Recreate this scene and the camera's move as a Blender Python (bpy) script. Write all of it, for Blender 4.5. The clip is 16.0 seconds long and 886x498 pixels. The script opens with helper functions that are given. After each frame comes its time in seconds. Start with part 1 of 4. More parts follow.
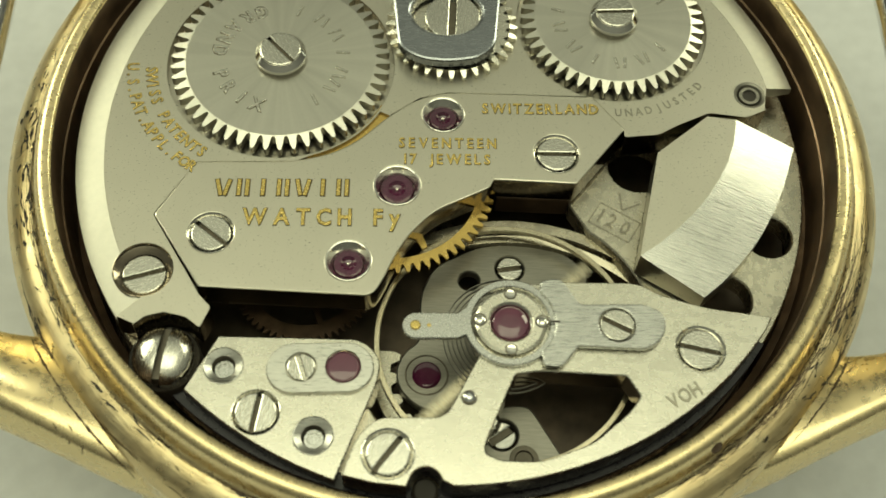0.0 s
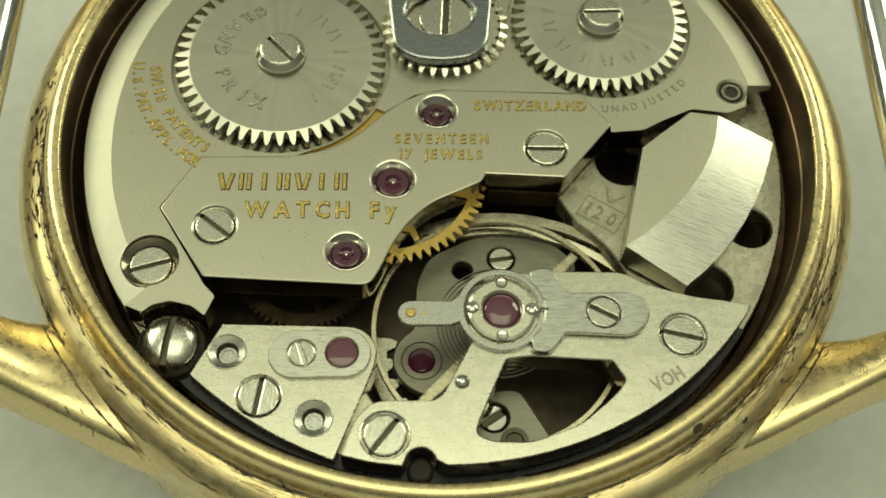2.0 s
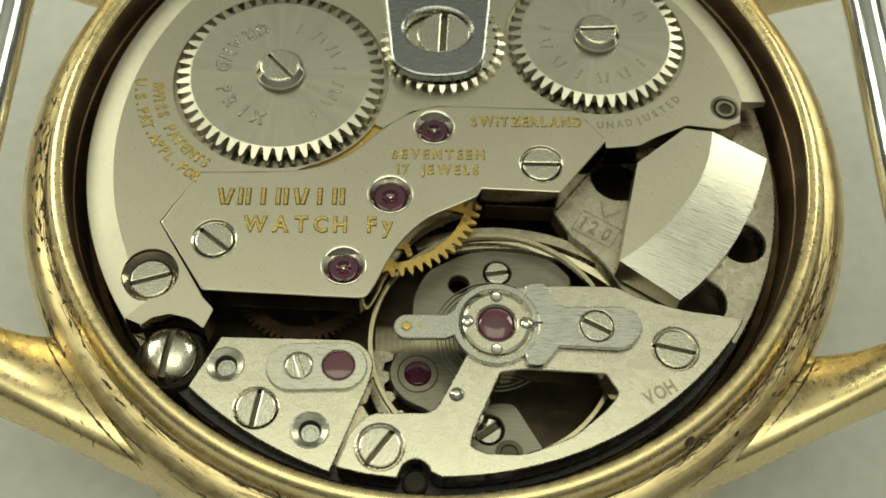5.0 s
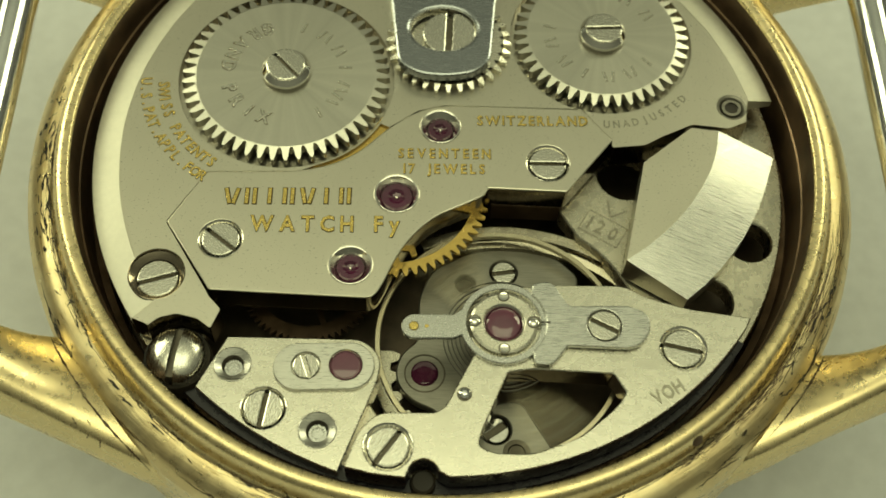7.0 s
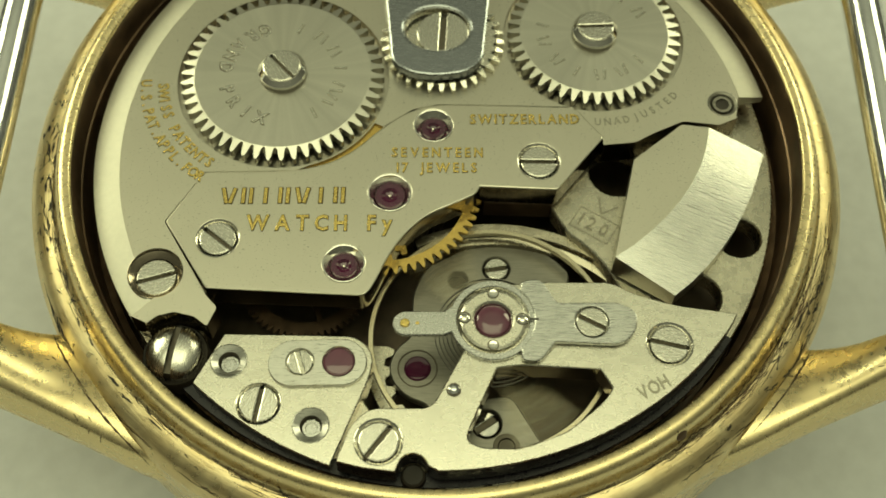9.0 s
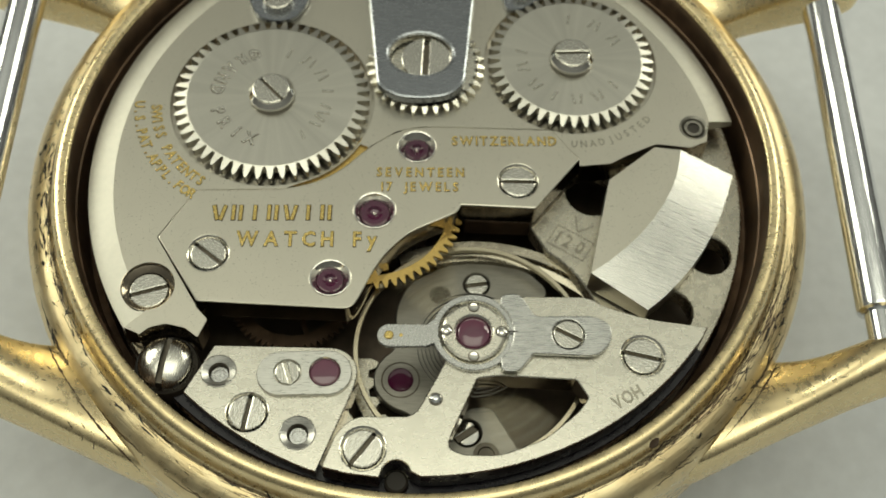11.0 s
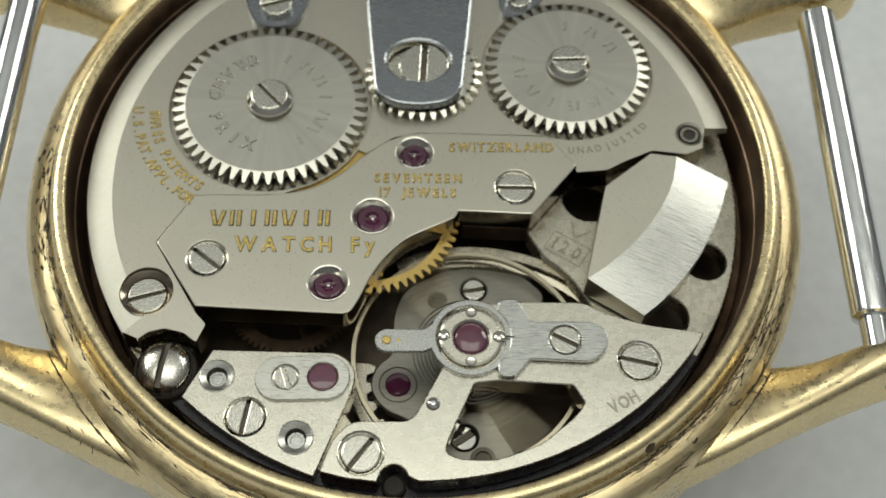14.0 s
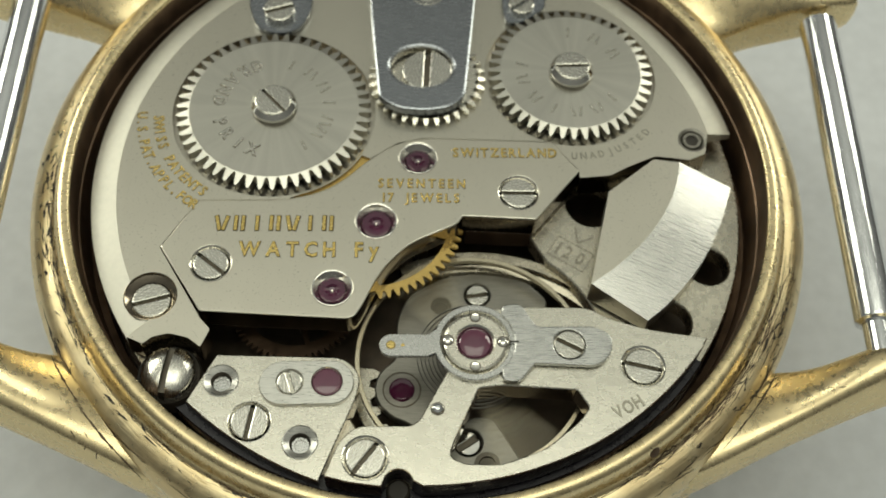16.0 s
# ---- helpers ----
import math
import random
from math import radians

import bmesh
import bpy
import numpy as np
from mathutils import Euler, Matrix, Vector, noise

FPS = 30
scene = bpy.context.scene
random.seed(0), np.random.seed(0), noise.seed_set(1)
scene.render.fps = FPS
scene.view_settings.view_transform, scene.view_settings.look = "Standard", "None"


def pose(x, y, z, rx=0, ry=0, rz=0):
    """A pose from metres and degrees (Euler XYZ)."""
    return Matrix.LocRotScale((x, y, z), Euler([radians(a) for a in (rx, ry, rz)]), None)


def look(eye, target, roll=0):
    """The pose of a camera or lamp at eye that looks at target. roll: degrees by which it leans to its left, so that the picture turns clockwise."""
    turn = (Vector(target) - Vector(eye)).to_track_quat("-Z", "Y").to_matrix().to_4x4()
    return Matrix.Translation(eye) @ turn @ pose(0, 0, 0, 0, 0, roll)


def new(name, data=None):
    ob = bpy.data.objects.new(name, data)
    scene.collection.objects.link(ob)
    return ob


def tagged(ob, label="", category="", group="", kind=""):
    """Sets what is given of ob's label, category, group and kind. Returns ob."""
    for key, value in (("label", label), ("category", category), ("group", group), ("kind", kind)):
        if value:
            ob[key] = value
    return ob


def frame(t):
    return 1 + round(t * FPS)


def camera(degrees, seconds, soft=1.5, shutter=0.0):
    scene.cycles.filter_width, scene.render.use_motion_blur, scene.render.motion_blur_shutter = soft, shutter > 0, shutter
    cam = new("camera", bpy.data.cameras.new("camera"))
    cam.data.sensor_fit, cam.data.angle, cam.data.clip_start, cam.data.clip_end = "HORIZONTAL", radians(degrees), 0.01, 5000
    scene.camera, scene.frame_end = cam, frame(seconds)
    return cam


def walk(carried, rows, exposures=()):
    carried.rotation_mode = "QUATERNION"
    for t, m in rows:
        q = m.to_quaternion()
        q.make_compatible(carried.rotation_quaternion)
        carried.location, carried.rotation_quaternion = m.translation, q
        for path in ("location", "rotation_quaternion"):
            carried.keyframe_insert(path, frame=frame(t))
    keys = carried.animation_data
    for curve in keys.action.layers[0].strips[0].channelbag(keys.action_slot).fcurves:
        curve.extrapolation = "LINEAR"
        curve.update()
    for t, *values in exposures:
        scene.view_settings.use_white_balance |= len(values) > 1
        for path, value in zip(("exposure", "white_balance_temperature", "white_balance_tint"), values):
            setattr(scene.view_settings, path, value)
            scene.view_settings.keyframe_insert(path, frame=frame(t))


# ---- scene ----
cam = camera(41.286, 16.0, 1.6, 0.5)
cam.data.dof.use_dof, cam.data.dof.focus_distance, cam.data.dof.aperture_fstop = True, 0.0445, 92.0
MM = 0.001
# seconds, eye in millimetres, then yaw, pitch and roll in degrees
PATH = [
    (0.0, -1.398, -25.425, 37.058, -3.529, -61.105, 4.600),
    (0.5, -1.501, -25.765, 37.439, -3.673, -61.113, 4.592),
    (1.0, -1.531, -26.171, 37.757, -3.738, -60.994, 4.600),
    (1.5, -1.675, -26.397, 38.119, -4.404, -61.171, 5.204),
    (2.0, -1.375, -26.421, 38.670, -3.987, -61.402, 4.842),
    (2.5, -1.005, -26.468, 38.997, -3.228, -61.184, 4.169),
    (3.0, -0.823, -26.343, 39.138, -2.781, -61.073, 3.786),
    (3.5, -0.754, -26.438, 39.267, -2.662, -61.011, 3.728),
    (4.0, -0.742, -26.523, 39.266, -2.618, -60.929, 3.748),
    (6.5, -1.172, -26.633, 39.255, -3.192, -60.863, 4.311),
    (7.0, -1.252, -26.590, 39.185, -3.217, -60.876, 4.260),
    (7.5, -0.659, -26.479, 39.228, -1.642, -61.076, 2.728),
    (8.0, -0.119, -26.367, 39.418, -0.352, -61.517, 1.475),
    (8.5, 0.215, -26.302, 39.753, 0.211, -61.912, 0.928),
    (9.0, 0.262, -26.329, 40.379, -0.115, -62.016, 1.216),
    (11.5, 0.108, -27.916, 41.873, -2.328, -60.260, 3.429),
    (12.0, 0.111, -27.781, 42.009, -2.368, -60.395, 3.485),
    (12.5, 0.112, -27.780, 42.000, -2.366, -60.348, 3.477),
    (13.0, 0.153, -27.816, 41.976, -2.261, -60.293, 3.379),
    (13.5, 0.011, -27.881, 41.914, -2.595, -60.176, 3.702),
    (14.0, -0.018, -27.848, 41.924, -2.665, -60.211, 3.795),
    (14.5, -0.095, -27.827, 41.914, -2.842, -60.219, 3.943),
    (15.0, -0.196, -27.874, 41.877, -3.069, -60.141, 4.166),
    (15.5, -0.331, -27.985, 41.876, -3.273, -59.961, 4.337),
    (16.0, -0.364, -28.048, 41.866, -3.050, -59.716, 4.156),
]


def eye_pose(x, y, z, yaw, pitch, roll):
    a, b = radians(yaw), radians(pitch)
    ahead = Vector((-math.sin(a) * math.cos(b), math.cos(a) * math.cos(b), math.sin(b)))
    eye = Vector((x, y, z)) * MM
    return look(eye, eye + ahead, roll)


EXPOSURES = [
    (0.0, 0.18, 8850, -17), (0.6, 0.16, 8900, -18), (1.5, 0.06, 9350, -22), (3.0, 0.03, 8800, -20), (3.5, 0.02, 8150, -14), (4.1, 0.02, 7500, -8),
    (6.3, -0.02, 10700, -24), (9.2, -0.02, 10700, -24), (11.3, 0.06, 7150, -3), (12.0, 0.05, 7100, -3), (13.0, 0.05, 6770, 0), (15.5, 0.04, 6910, 0), (16.0, 0.04, 7180, -3),
]
walk(cam, [(r[0], eye_pose(*r[1:])) for r in PATH], EXPOSURES)

# ---- light: a pale room, one broad overhead lamp and a window-like lamp at each side ----
world = bpy.data.worlds.new("room_light")
scene.world = world
world.use_nodes = True
wn = world.node_tree
wbg = wn.nodes["Background"]
wtc = wn.nodes.new("ShaderNodeTexCoord")
wsep = wn.nodes.new("ShaderNodeSeparateXYZ")
wramp = wn.nodes.new("ShaderNodeValToRGB")
wramp.color_ramp.interpolation = "EASE"
wramp.color_ramp.elements[0].position, wramp.color_ramp.elements[0].color = 0.05, (0.085, 0.083, 0.085, 1)
wramp.color_ramp.elements[1].position, wramp.color_ramp.elements[1].color = 0.97, (0.54, 0.54, 0.54, 1)
mid_stop = wramp.color_ramp.elements.new(0.66)
mid_stop.color = (0.185, 0.185, 0.19, 1)
wn.links.new(wtc.outputs["Generated"], wsep.inputs[0])
wn.links.new(wsep.outputs[2], wramp.inputs[0])
wn.links.new(wramp.outputs[0], wbg.inputs[0])
wbg.inputs[1].default_value = 1.0


def lamp(name, eye, target, sx, sy, watts, colour):
    d = bpy.data.lights.new(name, "AREA")
    d.shape, d.size, d.size_y, d.energy, d.color = "RECTANGLE", sx, sy, watts, colour
    ob = new(name, d)
    ob.matrix_world = look(eye, target)
    return ob


lamp("overhead_lamp", (0.0, 0.005, 0.60), (0, 0.0, 0), 0.48, 0.34, 0.82, (1.0, 0.98, 0.94))
lamp("side_lamp", (-0.215, 0.140, 0.175), (0, 0, 0), 0.13, 0.11, 0.26, (1.0, 0.98, 0.95))
lamp("side_lamp", (0.205, 0.195, 0.205), (0, 0, 0), 0.11, 0.10, 0.17, (1.0, 0.98, 0.95))

# ---- materials ----


def material(name, colour, rough, metal=1.0, grain=0.0, grain_scale=(1, 1, 1), size=4.0, stain=0.12, bump=0.0,
             stain_colour=None, stain_size=0.35, rough_var=0.08, radial=0.0, aniso=0.0):
    """size and stain_size: cells per millimetre. grain_scale stretches the fine grain."""
    m = bpy.data.materials.new(name)
    m.use_nodes = True
    nt = m.node_tree
    b = nt.nodes["Principled BSDF"]
    b.inputs["Metallic"].default_value = metal
    tc = nt.nodes.new("ShaderNodeTexCoord")
    mp = nt.nodes.new("ShaderNodeMapping")
    mp.inputs["Scale"].default_value = [1000 * g for g in grain_scale]
    nt.links.new(tc.outputs["Object"], mp.inputs[0])
    fine = nt.nodes.new("ShaderNodeTexNoise")
    fine.inputs["Scale"].default_value, fine.inputs["Detail"].default_value = size, 4
    nt.links.new(mp.outputs[0], fine.inputs["Vector"])
    broad = nt.nodes.new("ShaderNodeTexNoise")
    broad.inputs["Scale"].default_value, broad.inputs["Detail"].default_value = stain_size * 1000, 5
    nt.links.new(tc.outputs["Object"], broad.inputs["Vector"])
    ramp = nt.nodes.new("ShaderNodeValToRGB")
    ramp.color_ramp.elements[0].position, ramp.color_ramp.elements[1].position = 0.42, 0.62
    sc = stain_colour or [c * (1 - stain) for c in colour]
    ramp.color_ramp.elements[0].color, ramp.color_ramp.elements[1].color = (*sc, 1), (*colour, 1)
    nt.links.new(broad.outputs[0], ramp.inputs[0])
    mix = nt.nodes.new("ShaderNodeMix")
    mix.data_type, mix.blend_type = "RGBA", "MULTIPLY"
    mix.inputs[0].default_value = 1.0
    nt.links.new(ramp.outputs[0], mix.inputs[6])
    gr = nt.nodes.new("ShaderNodeMapRange")
    gr.inputs[1].default_value, gr.inputs[2].default_value = 0.3, 0.7
    gr.inputs[3].default_value, gr.inputs[4].default_value = 1 - grain, 1.0
    nt.links.new(fine.outputs[0], gr.inputs[0])
    nt.links.new(gr.outputs[0], mix.inputs[7])
    nt.links.new(mix.outputs[2], b.inputs["Base Color"])
    rr = nt.nodes.new("ShaderNodeMapRange")
    rr.inputs[1].default_value, rr.inputs[2].default_value = 0.3, 0.7
    rr.inputs[3].default_value, rr.inputs[4].default_value = max(rough - rough_var, 0.02), rough + rough_var
    nt.links.new(fine.outputs[0], rr.inputs[0])
    nt.links.new(rr.outputs[0], b.inputs["Roughness"])
    if bump:
        bp = nt.nodes.new("ShaderNodeBump")
        bp.inputs["Strength"].default_value, bp.inputs["Distance"].default_value = bump, 0.000004
        nt.links.new(fine.outputs[0], bp.inputs["Height"])
        nt.links.new(bp.outputs[0], b.inputs["Normal"])
    if radial:
        tg = nt.nodes.new("ShaderNodeTangent")
        tg.direction_type, tg.axis = "RADIAL", "Z"
        nt.links.new(tg.outputs[0], b.inputs["Tangent"])
        b.inputs["Anisotropic"].default_value = radial
        b.inputs["Anisotropic Rotation"].default_value = aniso
    return m


def sunray(m, streak):
    """Fine spokes of brushing round the object's own z axis."""
    nt = m.node_tree
    b = nt.nodes["Principled BSDF"]
    tc = nt.nodes.new("ShaderNodeTexCoord")
    gr = nt.nodes.new("ShaderNodeTexGradient")
    gr.gradient_type = "RADIAL"
    nt.links.new(tc.outputs["Object"], gr.inputs[0])
    no = nt.nodes.new("ShaderNodeTexNoise")
    no.noise_dimensions = "1D"
    no.inputs["Scale"].default_value, no.inputs["Detail"].default_value = 34, 6
    nt.links.new(gr.outputs[1], no.inputs["W"])
    mr = nt.nodes.new("ShaderNodeMapRange")
    mr.inputs[1].default_value, mr.inputs[2].default_value, mr.inputs[3].default_value, mr.inputs[4].default_value = 0.3, 0.7, 1 - streak, 1.0
    nt.links.new(no.outputs[0], mr.inputs[0])
    mx = nt.nodes.new("ShaderNodeMix")
    mx.data_type, mx.blend_type = "RGBA", "MULTIPLY"
    mx.inputs[0].default_value = 1.0
    nt.links.new(b.inputs["Base Color"].links[0].from_socket, mx.inputs[6])
    nt.links.new(mr.outputs[0], mx.inputs[7])
    nt.links.new(mx.outputs[2], b.inputs["Base Color"])
    return m


NICKEL = material("nickel_plate", (0.70, 0.665, 0.57), 0.30, grain=0.03, grain_scale=(1, 3, 1), size=8, stain=0.03, rough_var=0.03, bump=0.08)
NICKEL_COCK = material("nickel_cock", (0.77, 0.74, 0.645), 0.27, grain=0.02, grain_scale=(0.8, 1.3, 1), size=3, stain=0.06, stain_size=0.7, bump=0.012, rough_var=0.035)
NICKEL_GRAIN = material("brushed_nickel", (0.74, 0.73, 0.68), 0.32, grain=0.22, grain_scale=(0.5, 6, 2), size=4, stain=0.08, bump=0.35)
NICKEL_POLISHED = material("polished_nickel", (0.86, 0.84, 0.78), 0.10, grain=0.03, size=5, stain=0.05, rough_var=0.04)
# Darker copy of the nickel: shade painted on flanks and screw wells.
NICKEL_SHADE = material("shaded_nickel", (0.42, 0.36, 0.28), 0.14, grain=0.2, grain_scale=(1, 1, 6), size=3, stain=0.3)
SUNRAY = sunray(material("sunray_steel", (0.70, 0.68, 0.61), 0.31, grain=0.03, size=8, stain=0.03, radial=0.38, aniso=0.0, rough_var=0.02), 0.10)
STEEL_GREY = material("grey_steel", (0.38, 0.40, 0.43), 0.24, grain=0.04, grain_scale=(1, 7, 2), size=3, stain=0.05, bump=0.03)
STEEL = material("screw_steel", (0.75, 0.73, 0.66), 0.24, grain=0.05, grain_scale=(1, 4, 1), size=4, stain=0.08, bump=0.015)
CHROME = material("spring_bar_steel", (0.82, 0.83, 0.84), 0.16, grain=0.06, grain_scale=(6, 0.5, 6), size=2, stain=0.06)
GOLD = material("worn_gold", (0.87, 0.72, 0.435), 0.29, grain=0.06, size=3, stain=0.06, bump=0.10, stain_size=0.3)
GOLD_DULL = material("scuffed_gold", (0.86, 0.72, 0.45), 0.33, grain=0.10, grain_scale=(1, 1, 1), size=3.0, stain=0.3,
                     stain_colour=(0.76, 0.61, 0.36), bump=0.55, stain_size=0.9)


def scratched(m):
    """Long scratches round the object's z axis, with dirt in the deepest."""
    nt = m.node_tree
    b = nt.nodes["Principled BSDF"]
    tc = nt.nodes.new("ShaderNodeTexCoord")
    gr = nt.nodes.new("ShaderNodeTexGradient")
    gr.gradient_type = "RADIAL"
    nt.links.new(tc.outputs["Object"], gr.inputs[0])
    ln = nt.nodes.new("ShaderNodeVectorMath")
    ln.operation = "LENGTH"
    nt.links.new(tc.outputs["Object"], ln.inputs[0])
    cx = nt.nodes.new("ShaderNodeCombineXYZ")
    nt.links.new(gr.outputs[1], cx.inputs[0])
    nt.links.new(ln.outputs["Value"], cx.inputs[1])
    mp = nt.nodes.new("ShaderNodeMapping")
    mp.inputs["Scale"].default_value = (70, 9000, 1)
    mp.inputs["Rotation"].default_value = (0, 0, 0)
    nt.links.new(cx.outputs[0], mp.inputs[0])
    no = nt.nodes.new("ShaderNodeTexNoise")
    no.inputs["Scale"].default_value, no.inputs["Detail"].default_value, no.inputs["Distortion"].default_value = 1.0, 5, 0.6
    nt.links.new(mp.outputs[0], no.inputs["Vector"])
    rp = nt.nodes.new("ShaderNodeValToRGB")
    rp.color_ramp.elements[0].position, rp.color_ramp.elements[1].position = 0.26, 0.36
    rp.color_ramp.elements[0].color, rp.color_ramp.elements[1].color = (0.40, 0.31, 0.19, 1), (1, 1, 1, 1)
    nt.links.new(no.outputs[0], rp.inputs[0])
    mx = nt.nodes.new("ShaderNodeMix")
    mx.data_type, mx.blend_type = "RGBA", "MULTIPLY"
    mx.inputs[0].default_value = 1.0
    nt.links.new(b.inputs["Base Color"].links[0].from_socket, mx.inputs[6])
    nt.links.new(rp.outputs[0], mx.inputs[7])
    nt.links.new(mx.outputs[2], b.inputs["Base Color"])
    bp = nt.nodes.new("ShaderNodeBump")
    bp.inputs["Strength"].default_value, bp.inputs["Distance"].default_value = 0.5, 0.00003
    nt.links.new(no.outputs[0], bp.inputs["Height"])
    nt.links.new(bp.outputs[0], b.inputs["Normal"])
    return m


scratched(GOLD_DULL)
GOLD_WHEEL = material("gilt_brass", (0.88, 0.62, 0.22), 0.20, grain=0.08, size=8, stain=0.06)
GILT = material("gilt_lettering", (0.95, 0.72, 0.27), 0.24, grain=0.15, size=12, stain=0.1)
# Tarnish of the case wall; also paints shade on parts under the train bridge.
TARNISH_AND_SHADE = material("tarnish_and_shade", (0.235, 0.15, 0.095), 0.36, metal=0.6, grain=0.3, size=2, stain=0.5, bump=0.3)
# Black that paints the dark shade along the movement's outer edge.
RIM_SHADE = material("rim_shade", (0.012, 0.010, 0.018), 0.30, metal=0.0, grain=0.2, size=3, stain=0.3)
# Dirt in scratches; also paints the shaded groove beside the lugs.
SCRATCH_AND_SHADE = material("scratch_dirt_and_shade", (0.12, 0.075, 0.04), 0.5, metal=0.3, grain=0.3, size=3, stain=0.4)
# The shade deep inside the movement is put into this colour.
DEEP_SHADE = material("deep_shade", (0.14, 0.105, 0.075), 0.38, metal=0.5, grain=0.3, size=2, stain=0.4)
BASEPLATE = material("baseplate_nickel", (0.66, 0.62, 0.515), 0.27, grain=0.06, size=3, stain=0.16, bump=0.06)
# Darker copy of the baseplate nickel, with the recess ring's shade in it.
DIM_BASEPLATE = material("dim_baseplate_nickel", (0.42, 0.385, 0.31), 0.24, grain=0.10, size=3, stain=0.2, bump=0.08)
TABLE = material("table_laminate", (0.70, 0.72, 0.75), 0.55, metal=0.0, grain=0.10, size=1.2, stain=0.05, stain_size=0.08, bump=0.1)
# Dark colour that paints the relief shade round letters and bars.
RELIEF_SHADE = material("relief_shade", (0.13, 0.095, 0.045), 0.4, metal=0.6, grain=0.3, size=6, stain=0.3)
ENGRAVED = material("engraved_line", (0.42, 0.395, 0.325), 0.4, grain=0.2, size=6, stain=0.1)
RUBY = material("ruby", (0.12, 0.014, 0.062), 0.06, metal=0.0, grain=0.2, size=3, stain=0.3, rough_var=0.02)
NICKEL_RIM = material("satin_rim", (0.72, 0.70, 0.62), 0.55, grain=0.10, size=4, stain=0.05, rough_var=0.05, bump=0.3)
STEEL_SATIN = material("satin_grey_steel", (0.62, 0.62, 0.60), 0.26, grain=0.04, size=8, stain=0.04, rough_var=0.03)
STEEL_GRAIN = material("grained_grey_steel", (0.62, 0.62, 0.60), 0.28, grain=0.14, grain_scale=(0.6, 8, 1), size=3, stain=0.05, bump=0.25)
HAMMER_GRAIN = material("coarse_brushed_steel", (0.78, 0.77, 0.73), 0.27, grain=0.20, grain_scale=(1, 1, 1), size=4, stain=0.05, bump=0.5)
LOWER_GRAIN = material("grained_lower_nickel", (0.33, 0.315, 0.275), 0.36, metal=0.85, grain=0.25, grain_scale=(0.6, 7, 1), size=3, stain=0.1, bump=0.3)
BALANCE = material("balance_alloy", (0.70, 0.63, 0.47), 0.26, grain=0.06, size=5, stain=0.08)
HAIRSPRING = material("hairspring_alloy", (0.21, 0.20, 0.18), 0.45, metal=0.6, grain=0.2, size=4, stain=0.2)
# Dark steel with the shade of slots, hole walls and deep seats put in.
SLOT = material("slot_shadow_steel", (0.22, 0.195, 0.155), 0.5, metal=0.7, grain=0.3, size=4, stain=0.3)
# Black for dirt in nicks, and for shade painted into holes.
BLACK = material("dirt_and_shade_black", (0.035, 0.028, 0.02), 0.6, metal=0.0, grain=0.3, size=4, stain=0.3)
RUBY_PALE = material("pale_ruby", (0.20, 0.065, 0.115), 0.05, metal=0.0, grain=0.1, size=2, stain=0.15, rough_var=0.02)
for ruby in (RUBY, RUBY_PALE):
    ruby.node_tree.nodes["Principled BSDF"].inputs["Transmission Weight"].default_value = 0.3
    ruby.node_tree.nodes["Principled BSDF"].inputs["IOR"].default_value = 1.76
hm = [n for n in HAMMER_GRAIN.node_tree.nodes if n.type == "MAPPING"][0]
hm.vector_type = "TEXTURE"
hm.inputs["Rotation"].default_value = (0, 0, radians(-18))
hm.inputs["Scale"].default_value = (0.0045, 0.00007, 0.001)

# ---- mesh helpers, all in millimetres ----


def link(name, me, mat, parent=None, label="", smooth=True, crease=22):
    if smooth:
        me.polygons.foreach_set("use_smooth", [True] * len(me.polygons))
        me.set_sharp_from_angle(angle=radians(crease))
    if not me.materials:
        me.materials.append(mat)
    ob = new(name, me)
    if parent:
        ob.parent = parent
    if label:
        tagged(ob, label)
    return ob


def part(name, bm, mat, parent=None, label="", smooth=True, crease=22):
    me = bpy.data.meshes.new(name)
    bmesh.ops.recalc_face_normals(bm, faces=bm.faces)
    bmesh.ops.scale(bm, vec=(MM, MM, MM), verts=bm.verts)
    bm.to_mesh(me)
    bm.free()
    return link(name, me, mat, parent, label, smooth, crease)


def circle(cx, cy, r, n=48, a0=0.0, a1=360.0):
    full = abs(a1 - a0) >= 359.9
    k = n if full else n + 1
    return [(cx + r * math.cos(radians(a0 + (a1 - a0) * i / n)), cy + r * math.sin(radians(a0 + (a1 - a0) * i / n))) for i in range(k)]


def rounded(pts, radii, n=5):
    """A closed outline whose corners are rounded by the given radius, or one radius for each corner."""
    out, k = [], len(pts)
    for i in range(k):
        r = radii[i] if isinstance(radii, (list, tuple)) else radii
        p, a, b = Vector(pts[i]), Vector(pts[i - 1]), Vector(pts[(i + 1) % k])
        if r <= 0:
            out.append(tuple(p))
            continue
        u, v = (a - p), (b - p)
        r = min(r, u.length * 0.49, v.length * 0.49)
        p0, p1 = p + u.normalized() * r, p + v.normalized() * r
        for j in range(n + 1):
            s = j / n
            q = p0 * (1 - s) ** 2 + p * 2 * s * (1 - s) + p1 * s * s
            out.append(tuple(q))
    return out


